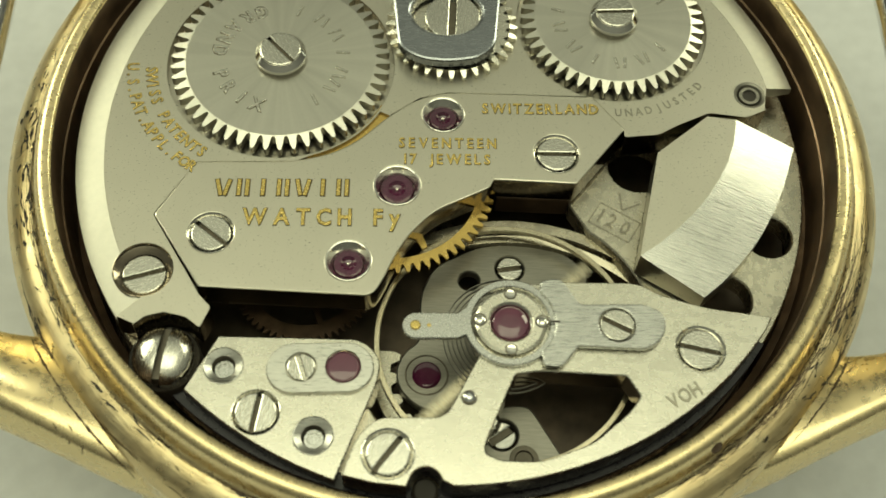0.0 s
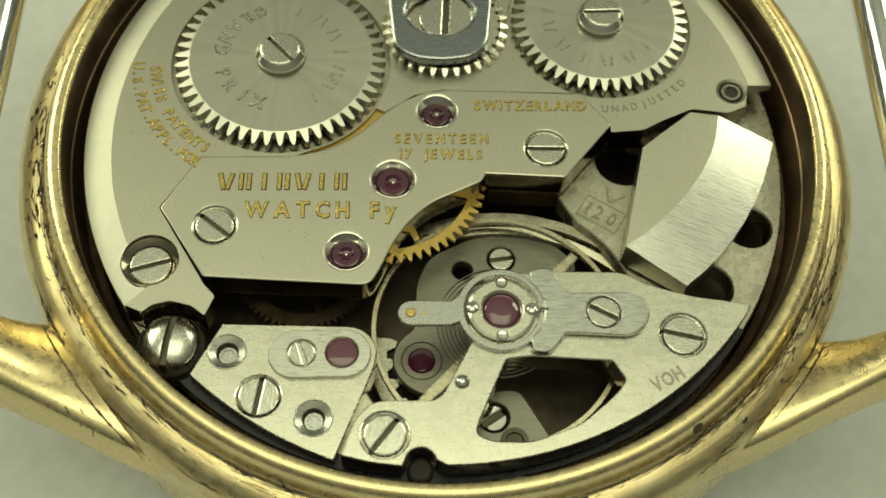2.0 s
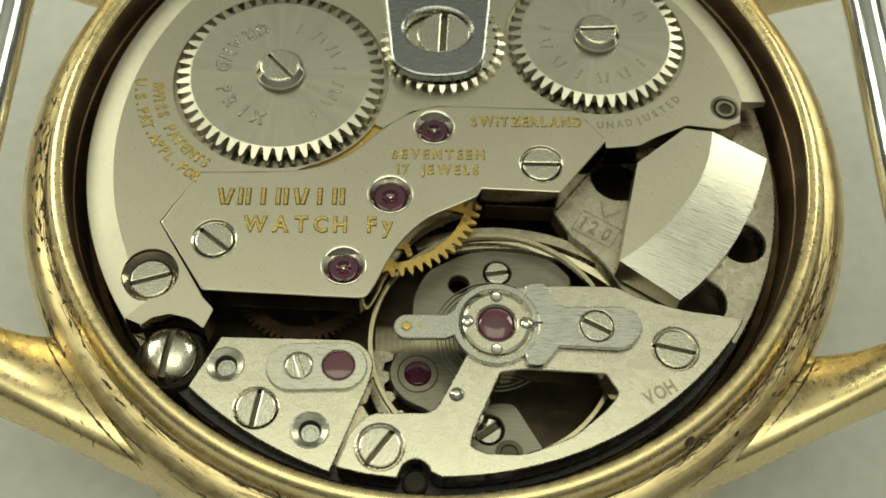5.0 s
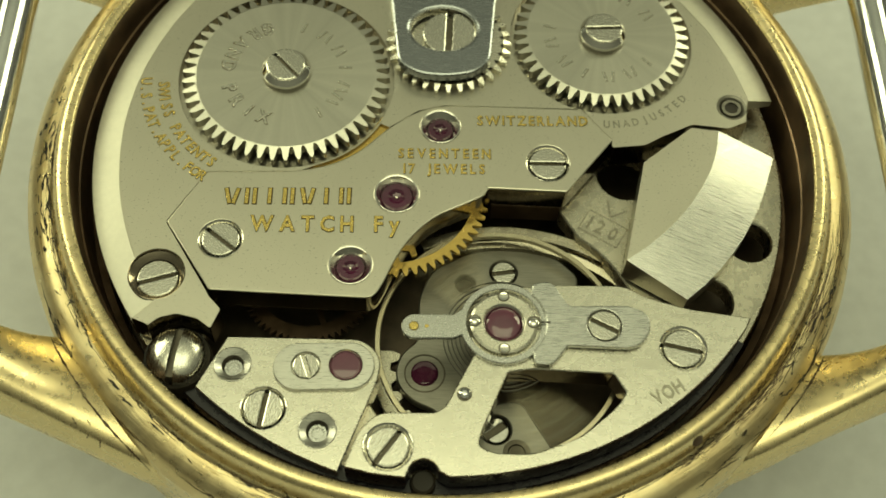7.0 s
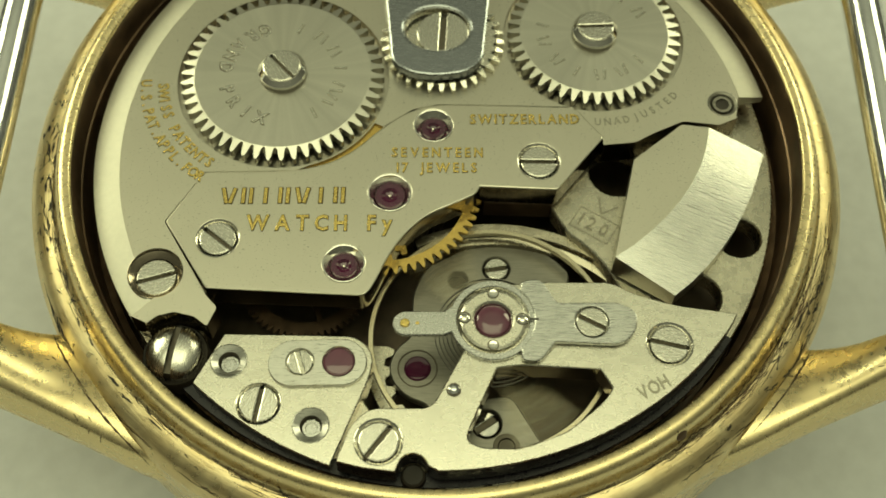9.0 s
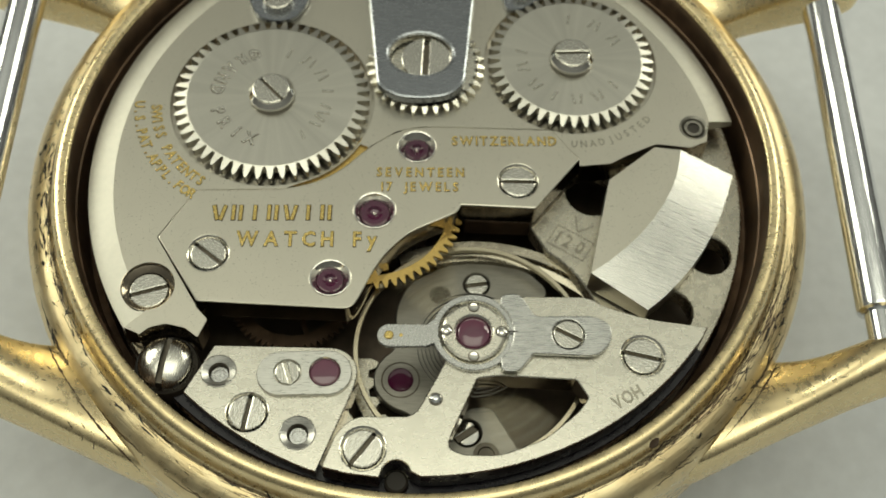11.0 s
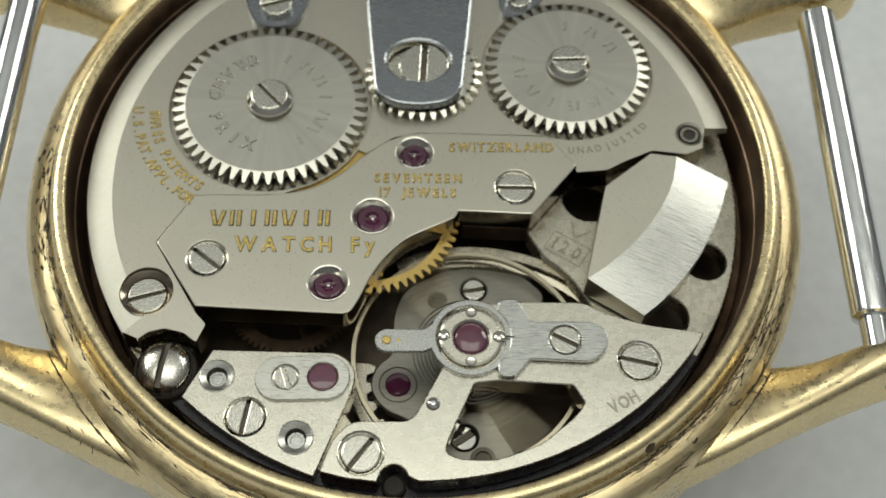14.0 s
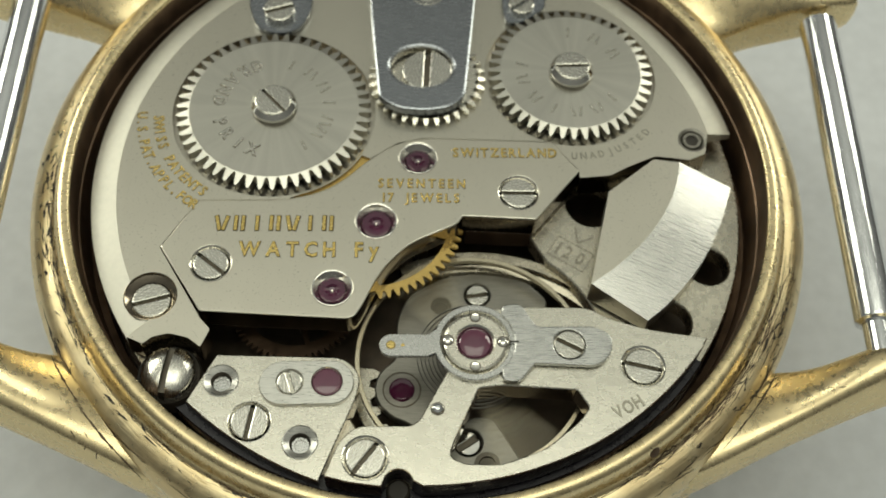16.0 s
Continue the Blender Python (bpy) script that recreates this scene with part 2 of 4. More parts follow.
def plate_mesh(name, outlines, top, thick, bevel=0.03, segs=1):
    """A flat plate with holes from closed outlines, its upper face at top, with a bevelled rim."""
    cu = bpy.data.curves.new(name, "CURVE")
    cu.dimensions, cu.fill_mode = "2D", "BOTH"
    cu.extrude, cu.bevel_depth, cu.bevel_resolution, cu.offset = (thick / 2 - bevel) * MM, bevel * MM, segs - 1, -bevel * MM
    for pts in outlines:
        sp = cu.splines.new("POLY")
        sp.points.add(len(pts) - 1)
        sp.points.foreach_set("co", [c for p in pts for c in (p[0] * MM, p[1] * MM, 0, 1)])
        sp.use_cyclic_u = True
    tmp = new("outline", cu)
    dg = bpy.context.evaluated_depsgraph_get()
    me = bpy.data.meshes.new_from_object(tmp.evaluated_get(dg))
    bpy.data.objects.remove(tmp)
    bpy.data.curves.remove(cu)
    me.transform(Matrix.Translation((0, 0, (top - thick / 2) * MM)))
    me.materials.clear()
    me.name = name
    bm = bmesh.new()
    bm.from_mesh(me)
    bmesh.ops.remove_doubles(bm, verts=bm.verts, dist=2e-7)
    bm.to_mesh(me)
    bm.free()
    return me


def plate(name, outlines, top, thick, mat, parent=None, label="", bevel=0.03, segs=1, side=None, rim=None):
    """side: darker nickel painted as shade on the flanks, rim: black that does so along the movement's edge, where they
    differ.
    """
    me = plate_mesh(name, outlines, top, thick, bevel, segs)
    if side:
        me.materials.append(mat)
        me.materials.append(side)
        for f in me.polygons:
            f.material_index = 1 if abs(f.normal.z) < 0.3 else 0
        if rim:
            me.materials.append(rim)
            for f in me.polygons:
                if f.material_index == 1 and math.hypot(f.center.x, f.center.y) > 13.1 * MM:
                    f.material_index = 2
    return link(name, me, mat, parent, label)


def lathe_bm(profile, n=48, cx=0.0, cy=0.0, closed=False):
    bm = bmesh.new()
    rings = []
    for r, z in profile:
        if r < 1e-6:
            rings.append([bm.verts.new((cx, cy, z))])
        else:
            rings.append([bm.verts.new((cx + r * math.cos(2 * math.pi * i / n), cy + r * math.sin(2 * math.pi * i / n), z)) for i in range(n)])
    pairs = list(zip(rings, rings[1:]))
    if closed:
        pairs.append((rings[-1], rings[0]))
    for a, b in pairs:
        for i in range(n):
            j = (i + 1) % n
            if len(a) == 1 and len(b) == 1:
                continue
            if len(a) == 1:
                bm.faces.new((a[0], b[j], b[i]))
            elif len(b) == 1:
                bm.faces.new((a[i], a[j], b[0]))
            else:
                bm.faces.new((a[i], a[j], b[j], b[i]))
    return bm


def lathe(name, profile, mat, parent=None, label="", n=48, cx=0.0, cy=0.0, closed=False, crease=22):
    return part(name, lathe_bm(profile, n, cx, cy, closed), mat, parent, label, True, crease)


def thing(name, x, y, z, label, category, group=""):
    ob = new(name)
    ob.matrix_world = pose(x * MM, y * MM, z * MM)
    return tagged(ob, label, category, group)


def screw(x, y, z, r, angle, slot=0.2, label="slotted steel screw set into a nickel bridge", thick=0.35, mat=STEEL, dome=0.0):
    """A slotted screw whose head's upper face is at z."""
    t = thing("screw", x, y, z, label, "screw", "movement screws")
    t.matrix_world = pose(x * MM, y * MM, z * MM, 0, 0, angle)
    w = slot / 2
    a = math.degrees(math.asin(min(w / r, 0.9)))
    halves = [circle(0, 0, r, 28, a, 180 - a), circle(0, 0, r, 28, 180 + a, 360 - a)]
    for h in halves:
        link("head", plate_mesh("head", [h], 0, thick, 0.05, 2), mat, t)
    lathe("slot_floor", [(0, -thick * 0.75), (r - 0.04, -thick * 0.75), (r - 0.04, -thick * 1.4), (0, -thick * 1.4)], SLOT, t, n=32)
    return t


def jewel(parent, x, y, z, r, rim, dark=False):
    """A ruby hole jewel low in a polished countersink."""
    sink = lathe("countersink", [(rim + 0.02, z + 0.004), (rim, z + 0.008), (rim * 0.96, z), (r * 1.03, z - 0.28), (r * 1.03, z - 0.5)], NICKEL_POLISHED, parent,
                 "polished countersink round a jewel", 40, x, y)
    lathe("jewel", [(0, z - 0.38), (r * 0.10, z - 0.38), (r * 0.14, z - 0.35), (r * 0.34, z - 0.32), (r * 0.48, z - 0.25), (r * 0.54, z - 0.215), (r * 0.90, z - 0.21), (r, z - 0.26), (r, z - 0.6), (0, z - 0.6)],
          RUBY, sink, "dark red ruby jewel", 40, x, y)
    lathe("pivot", [(0, z - 0.24), (r * 0.08, z - 0.26), (r * 0.08, z - 0.4), (0, z - 0.4)], STEEL, sink, "steel pivot tip", 12, x, y)


# ---- table ----
bm = bmesh.new()
bmesh.ops.create_grid(bm, x_segments=2, y_segments=2, size=260)
for v in bm.verts:
    v.co.z = -9.0
tagged(part("table_top", bm, TABLE, smooth=False), "pale grey matt table top under the watch", "table", kind="structure")

# ---- watch case ----
case = thing("watch_case", 0, 0, 0, "worn gold wristwatch case, open at the back, lying face down", "watch case")
lathe("ridge", [(14.62, 0.58), (14.625, 0.66), (14.65, 0.715), (14.70, 0.74), (14.86, 0.765), (15.00, 0.755), (15.11, 0.70), (15.20, 0.60), (15.27, 0.45), (15.33, 0.24), (15.38, 0.02), (15.44, -0.17), (15.56, -0.24)],
      GOLD, case, "polished gold ridge round the opening", 160, crease=75)
lathe("shoulder", [(15.56, -0.24), (15.9, -0.26), (16.3, -0.48), (16.55, -0.84), (16.66, -1.3)], GOLD_DULL, case, "scuffed and scratched gold shoulder", 160, crease=75)
lathe("flank", [(16.66, -1.3), (16.72, -2.0), (16.72, -5.2), (16.3, -7.0), (15.4, -8.4), (13.5, -9.0), (0, -9.0)], GOLD, case, "polished gold flank", 160, crease=75)
lathe("inner_wall", [(14.62, 0.58), (14.60, 0.42), (14.56, -0.7), (14.50, -0.75), (14.40, -2.6), (14.12, -2.7), (14.10, -6), (0, -6)], TARNISH_AND_SHADE, case, "brown tarnished inner wall", 160)


LUG_TURN = Matrix.Rotation(radians(1.35), 4, "Z")


def drape(x, y):
    """The height of the case's surface over a point of the plan, in millimetres."""
    hit, place, *_ = scene.ray_cast(bpy.context.evaluated_depsgraph_get(), Vector((x, y, 20)) * MM, Vector((0, 0, -1)))
    return max(place.z / MM, -3.2) if hit else -3.2


def lug(sx, sy, widen=0.0):
    bm = bmesh.new()
    rings = []
    # along the lug: inner edge, outer edge, upper height, height of the underside
    stations = [((13.0, -8.55), (9.2, -12.95), -0.95, -4.6), ((14.5, -8.65), (10.6, -13.05), -0.70, -3.9), ((15.6, -8.8), (13.4, -11.7), -0.08, -2.7),
                ((16.9, -8.65), (15.6, -10.85), 1.0, -2.0), ((18.1, -8.4), (17.5, -10.15), 1.75, -1.05), ((19.4, -8.4), (19.1, -9.7), 1.9, -0.5), ((20.3, -8.55), (20.2, -9.45), 1.6, 0.1)]
    for a, b, top, under in stations:
        a, b = Vector(a) + Vector((0, widen)), Vector(b)
        d = b - a
        deep = top - under
        out = 1.0 + 0.92 / d.length
        prof = [(0.0, -0.55), (0.02, -0.30), (0.10, -0.06), (0.32, 0.08), (0.58, 0.06), (0.80, -0.10), (0.94, -0.36), (1.04, -0.72), (out, -deep), (0.5, -deep - 0.1), (0.0, -deep)]
        rings.append([bm.verts.new(((a + d * s).x * sx, (a + d * s).y * sy, top + h)) for s, h in prof])
    k = len(rings[0])
    for r0, r1 in zip(rings, rings[1:]):
        for i in range(k):
            bm.faces.new((r0[i], r0[(i + 1) % k], r1[(i + 1) % k], r1[i]))
    bm.faces.new(rings[-1])
    bm.faces.new(rings[0])
    bmesh.ops.transform(bm, matrix=LUG_TURN, verts=bm.verts)
    ob = part("lug", bm, GOLD, case, "rounded gold strap lug", True, 80)
    sub = ob.modifiers.new("round", "SUBSURF")
    sub.levels = sub.render_levels = 2
    side = LUG_TURN @ Vector((18.05 * sx, -20 * sy, 0.45))
    hit, place, *_ = scene.ray_cast(bpy.context.evaluated_depsgraph_get(), side * MM, Vector((0, sy, 0)))
    bm = lathe_bm([(0, 0.05), (0.34, 0.05), (0.37, 0.0), (0.37, -0.6), (0, -0.6)], 20)
    bmesh.ops.rotate(bm, verts=bm.verts, matrix=Matrix.Rotation(radians(90 * sy), 3, "X"))
    bmesh.ops.translate(bm, verts=bm.verts, vec=(side.x, place.y / MM, 0.45))
    # a black disc gives the drilled hole its shade
    part("bar_hole", bm, BLACK, ob, "black disc painted as the shaded spring bar hole")
    return ob


for sx in (-1, 1):
    for sy in (-1, 1):
        lug(sx, sy, 0.70 if sx < 0 and sy > 0 else 0.0)

# painted groove shade where each lug leaves the shoulder, and torn nicks on the lugs beside it
joint_rng = random.Random(21)


def draped_stroke(bm, pts, wide):
    """A thin ragged strip that lies on the case along the points of the plan."""
    last = None
    if min(drape(x, y) for x, y in pts) < -2.4:
        return
    for i, (x, y) in enumerate(pts):
        j, k = max(i - 1, 0), min(i + 1, len(pts) - 1)
        d = Vector((pts[k][0] - pts[j][0], pts[k][1] - pts[j][1])).normalized()
        w = wide * (0.2 + math.sin(math.pi * i / (len(pts) - 1))) * joint_rng.uniform(0.45, 1.3)
        pair = []
        for q in (-w, w):
            px_, py_ = x - d.y * q, y + d.x * q
            pair.append(bm.verts.new((px_, py_, drape(px_, py_) + 0.012)))
        if last:
            bm.faces.new((last[0], last[1], pair[1], pair[0]))
        last = pair


bm = bmesh.new()
for a0, a1, r0, wide in ((-30.5, -38, 16.70, 0.034), (-36, -45, 16.71, 0.022), (210.5, 221, 16.74, 0.032), (219, 232, 16.80, 0.036)):
    pts = []
    for i in range(26):
        a = radians(a0 + (a1 - a0) * i / 25)
        r = r0 + joint_rng.gauss(0, 0.006)
        pts.append((r * math.cos(a), r * math.sin(a)))
    draped_stroke(bm, pts, wide)
for cx, cy, sp, count in ((14.2, -8.95, 0.16, 8), (13.9, -9.8, 0.22, 4), (-12.3, -11.9, 0.3, 4), (16.0, -9.6, 0.5, 2), (-14.4, -9.5, 0.3, 2)):
    for _ in range(count):
        x, y, t = joint_rng.gauss(cx, sp), joint_rng.gauss(cy, sp), joint_rng.uniform(0, 6.28)
        ln = joint_rng.uniform(0.05, 0.22)
        bend = joint_rng.gauss(0, 0.2)
        draped_stroke(bm, [(x + ln * q * math.cos(t + bend * q), y + ln * q * math.sin(t + bend * q)) for q in (-1, -0.5, 0, 0.5, 1)], joint_rng.uniform(0.010, 0.026))
tagged(part("lug_joint", bm, SCRATCH_AND_SHADE, case, "ragged strips painted as groove shade, and nicks, where the lugs leave the case"), kind="stuff")

# dents and pits along the scuffed shoulder
pit_rng = random.Random(4)
bm = bmesh.new()
for _ in range(46):
    a = radians(pit_rng.choice([pit_rng.gauss(196, 12), pit_rng.gauss(196, 12), pit_rng.gauss(332, 10), pit_rng.gauss(300, 14), pit_rng.gauss(243, 12)]))
    r = pit_rng.choice([pit_rng.gauss(15.54, 0.04), pit_rng.gauss(15.54, 0.04), pit_rng.uniform(15.6, 16.3)])
    z = -0.235 if r < 15.6 else (-0.25 if r < 15.9 else -0.26 - (r - 15.9) * 0.55)
    ln, w = pit_rng.uniform(0.03, 0.30), pit_rng.uniform(0.012, 0.05)
    t = a + math.pi / 2 + pit_rng.gauss(0, 0.18)
    u, v = Vector((math.cos(t), math.sin(t), 0)), Vector((math.cos(a), math.sin(a), 0))
    c = Vector((r * math.cos(a), r * math.sin(a), z + 0.012))
    ring = []
    for i in range(7):
        q = 2 * math.pi * i / 7
        s = pit_rng.uniform(0.7, 1.2)
        ring.append(bm.verts.new(c + u * ln * math.cos(q) * s + v * w * math.sin(q) * s + Vector((0, 0, -0.55 * w * math.sin(q) * (r > 15.9)))))
    low = bm.verts.new(c - Vector((0, 0, 0.008)))
    for i in range(7):
        bm.faces.new((ring[i], ring[(i + 1) % 7], low))
for _ in range(16):
    a = radians(pit_rng.choice([pit_rng.gauss(190, 8), pit_rng.gauss(190, 8), pit_rng.gauss(335, 6)]))
    r = min(max(pit_rng.gauss(16.0, 0.14), 15.7), 16.28)
    z = -0.25 - max(0.0, r - 15.9) * 0.55
    ln, w = pit_rng.uniform(0.05, 0.28), pit_rng.uniform(0.02, 0.07)
    u, v = Vector((-math.sin(a), math.cos(a), 0)), Vector((math.cos(a), math.sin(a), -0.5))
    c = Vector((r * math.cos(a), r * math.sin(a), z + 0.014))
    ring = [bm.verts.new(c + u * ln * math.cos(q) * s + v * w * math.sin(q) * s2) for q, s, s2 in
            [(2 * math.pi * i / 9, pit_rng.uniform(0.6, 1.3), pit_rng.uniform(0.5, 1.4)) for i in range(9)]]
    low = bm.verts.new(c - Vector((0, 0, 0.01)))
    for i in range(9):
        bm.faces.new((ring[i], ring[(i + 1) % 9], low))
tagged(part("dent", bm, BLACK, case, "dark dirt-filled nicks and scratches"), kind="stuff")


def shoulder_z(r):
    prof = [(15.30, 0.36), (15.37, 0.08), (15.44, -0.17), (15.56, -0.24), (15.9, -0.26), (16.3, -0.48), (16.55, -0.84), (16.66, -1.3)]
    for (r0, z0), (r1, z1) in zip(prof, prof[1:]):
        if r <= r1:
            return z0 + (z1 - z0) * (r - r0) / (r1 - r0)
    return -1.3


def scratches(spots, mat, label, seed, widths, lengths, wild):
    """Long thin strokes of dirt, and of groove shade at the lugs, nearly round the case's axis; spots: angle, spread,
    radius, spread, number.
    """
    rng = random.Random(seed)
    bm = bmesh.new()
    for at, spread, r_at, r_spread, count in spots:
        for _ in range(count):
            a, r = rng.gauss(at, spread), rng.gauss(r_at, r_spread)
            span = math.degrees(rng.uniform(*lengths) / 16)
            slope, wide = rng.gauss(0, wild), rng.uniform(*widths)
            last = None
            for i in range(9):
                q = i / 8
                aa = radians(a + span * (q - 0.5))
                rr = min(max(r + slope * (q - 0.5) + rng.gauss(0, 0.008 + wild * 0.05), 15.38), 16.5)
                w = wide * (0.15 + math.sin(math.pi * q)) * rng.uniform(0.5, 1.3)
                z = 0.008
                pair = [bm.verts.new((x * math.cos(aa), x * math.sin(aa), shoulder_z(x) + z)) for x in (rr - w, rr + w)]
                if last:
                    bm.faces.new((last[0], last[1], pair[1], pair[0]))
                last = pair
    tagged(part("scratch", bm, mat, case, label), kind="stuff")


# spots near radius 16.4 paint the shade of the groove at the lugs
scratches([(333, 7, 15.72, 0.13, 60), (320, 6, 15.62, 0.08, 46), (340, 8, 15.98, 0.16, 26), (306, 6, 15.58, 0.07, 30), (192, 10, 15.60, 0.08, 34), (222, 14, 15.56, 0.05, 22), (262, 16, 15.62, 0.12, 30), (212, 4, 16.42, 0.03, 14), (327, 4, 16.42, 0.03, 14), (230, 5, 16.4, 0.04, 8), (312, 5, 16.4, 0.04, 8)],
          SCRATCH_AND_SHADE, "long fine brown scratches, and painted groove shade at the lugs", 7, (0.005, 0.016), (0.5, 2.6), 0.10)
scratches([(178, 7, 15.72, 0.13, 16), (190, 8, 15.70, 0.12, 16), (206, 7, 15.56, 0.05, 7), (330, 6, 15.98, 0.18, 9), (327, 3, 16.40, 0.03, 5), (212, 3, 16.42, 0.03, 5), (248, 10, 15.62, 0.07, 5), (226, 10, 15.7, 0.12, 3)],
          BLACK, "torn black gouges, and painted groove shade at the lugs", 9, (0.014, 0.045), (0.25, 1.0), 0.16)


bm = bmesh.new()
bmesh.ops.create_uvsphere(bm, u_segments=14, v_segments=8, radius=1.0)
for v in bm.verts:
    k = 1 + 0.18 * noise.noise(v.co * 1.7)
    v.co = Vector((v.co.x * 0.30 * k, v.co.y * 0.24 * k, v.co.z * 0.07))
bmesh.ops.rotate(bm, verts=bm.verts, matrix=Matrix.Rotation(radians(52), 3, "Y"))
bmesh.ops.rotate(bm, verts=bm.verts, matrix=Matrix.Rotation(radians(-54.3), 3, "Z"))
bmesh.ops.translate(bm, verts=bm.verts, vec=(15.25 * math.cos(radians(-54.3)), 15.25 * math.sin(radians(-54.3)), 0.44))
part("dimple", bm, TARNISH_AND_SHADE, case, "dark oval dimple in the ridge", True, 60)


def spring_bar(x):
    t = thing("spring_bar", x, 0, 1.0, "polished steel spring bar between two gold lugs", "spring bar", "spring bars")
    prof = [(0.0, -8.3), (0.70, -8.3), (0.82, -8.2), (0.82, 6.9), (0.80, 7.03), (0.66, 7.1), (0.62, 7.16), (0, 7.16)]
    bm = lathe_bm(prof, 40)
    bmesh.ops.rotate(bm, verts=bm.verts, matrix=Matrix.Rotation(radians(90), 3, "X"))
    tube = part("tube", bm, CHROME, t)
    bm = lathe_bm([(0, 0), (0.56, 0), (0.56, 1.3), (0.4, 1.36), (0.4, 1.6), (0, 1.6)], 32)
    bmesh.ops.rotate(bm, verts=bm.verts, matrix=Matrix.Rotation(radians(90), 3, "X"))
    bmesh.ops.translate(bm, verts=bm.verts, vec=(0, -7.12, 0))
    part("tip", bm, CHROME, tube, "ribbed steel tip")


spring_bar(-17.75)
spring_bar(18.02)

# ---- baseplate ----
BX, BY = 2.24, -7.85
base = thing("baseplate", 0, 0, 0, "nickel watch baseplate with round recesses under the bridges", "movement plate")
PIT = circle(BX, BY, 5.55, 48, 203, 415) + [(4.75, -2.2), (4.6, -1.0), (0.2, -1.0)] + circle(BX, BY, 5.55, 10, 470, 500) + [(-8.9, -4.3), (-8.9, -10.0)]
plate("plate", [circle(0, 0, 13.95, 140), PIT, circle(12.3, -3.3, 0.9, 28), circle(10.35, -6.0, 1.0, 28), circle(7.5, -0.3, 1.15, 28)], -1.45, 1.0, BASEPLATE, base, bevel=0.06)
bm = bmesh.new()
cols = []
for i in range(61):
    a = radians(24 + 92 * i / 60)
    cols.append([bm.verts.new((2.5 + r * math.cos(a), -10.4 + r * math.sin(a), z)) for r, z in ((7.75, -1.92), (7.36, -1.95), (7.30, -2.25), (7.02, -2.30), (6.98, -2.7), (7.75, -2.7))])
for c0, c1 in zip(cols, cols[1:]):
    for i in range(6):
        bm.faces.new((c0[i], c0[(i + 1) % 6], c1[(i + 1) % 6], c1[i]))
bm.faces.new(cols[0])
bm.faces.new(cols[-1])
# flat black strip laid on the baseplate as shade under the cock's edge
plate("rim_shade_band", [circle(0, 0, 13.97, 60, 227, 326) + circle(0, 0, 13.40, 60, 326, 227)], -1.42, 0.3, RIM_SHADE, base, "black band painted as the shade below the bridge edge", bevel=0.02)
part("recess_ring", bm, DIM_BASEPLATE, base, "stepped ring of the balance recess")
# added black plug that paints the dark inside of the cock's notch
lathe("notch_shade", [(0, -1.0), (0.36, -1.0), (0.44, -1.06), (0.46, -1.2), (0.46, -1.9), (0, -1.9)], BLACK, base, "black plug added as the shade in the cock's notch", 28, -0.62, -13.62)
for s0, s1 in ((272.4, 278.2), (279.4, 283.0)):
    plate("edge_tab", [circle(0, 0, 14.16, 10, s0, s1) + circle(0, 0, 13.80, 10, s1, s0)], -1.78, 0.4, BASEPLATE, base, "bright machined edge tab", bevel=0.02)
plate("dial_plate", [circle(0, 0, 14.0, 100)], -4.2, 0.6, DEEP_SHADE, base, "dial side plate deep below, coloured dark as shade", bevel=0.05)
plate("support", [rounded([(-7.6, -6.2), (-3.2, -6.2), (-3.2, -5.0), (-7.6, -5.0)], 0.3)], -1.9, 0.7, BASEPLATE, base, "low nickel support under the train bridge", bevel=0.05)

# ---- helpers for holes and seats ----


def seat(parent, x, y, z, r, w=0.10, deep=0.12):
    lathe("screw_seat", [(r + w + 0.015, z + 0.003), (r + w, z + 0.010), (r + 0.02, z - deep * 0.8), (r + 0.012, z - 0.5)], NICKEL_POLISHED, parent, "polished seat round a screw", 40, x, y)


def sunk_hole(parent, x, y, z, r_out, r_in):
    hole = lathe("sunk_hole", [(r_out + 0.015, z + 0.003), (r_out, z + 0.008), (r_out - 0.02, z - 0.005), (r_in + 0.05, z - 0.085), (r_in + 0.03, z - 0.10)],
                 NICKEL_GRAIN, parent, "polished countersunk hole", 40, x, y)
    lathe("hole_wall", [(r_in + 0.03, z - 0.10), (r_in + 0.01, z - 0.45)], SLOT, hole, "", 36, x, y)
    lathe("hole_floor", [(r_in + 0.01, z - 0.45), (r_in * 0.88, z - 0.36), (r_in * 0.6, z - 0.36), (r_in * 0.55, z - 0.38), (0, z - 0.38)], STEEL_SATIN, hole, "", 36, x, y)


def text_mesh(body, height, thick=0.012, bold=0.0):
    """Characters that stand on the origin, as tall as height, with their width."""
    cu = bpy.data.curves.new("letters", "FONT")
    cu.body, cu.size, cu.extrude, cu.resolution_u, cu.bevel_depth = body, height / 0.70 * MM, thick * MM / 2, 2, min(0.016, height * 0.02) * MM
    cu.offset = bold * height * MM
    tmp = new("letters", cu)
    me = bpy.data.meshes.new_from_object(tmp.evaluated_get(bpy.context.evaluated_depsgraph_get()))
    bpy.data.objects.remove(tmp)
    bpy.data.curves.remove(cu)
    me.materials.clear()
    xs = [v.co.x for v in me.vertices]
    me.transform(Matrix.Translation((-(min(xs) + max(xs)) / 2, 0, 0)))
    return me, (max(xs) - min(xs)) / MM


def join(meshes, name):
    bm = bmesh.new()
    for me in meshes:
        bm.from_mesh(me)
        bpy.data.meshes.remove(me)
    out = bpy.data.meshes.new(name)
    bm.to_mesh(out)
    bm.free()
    return out


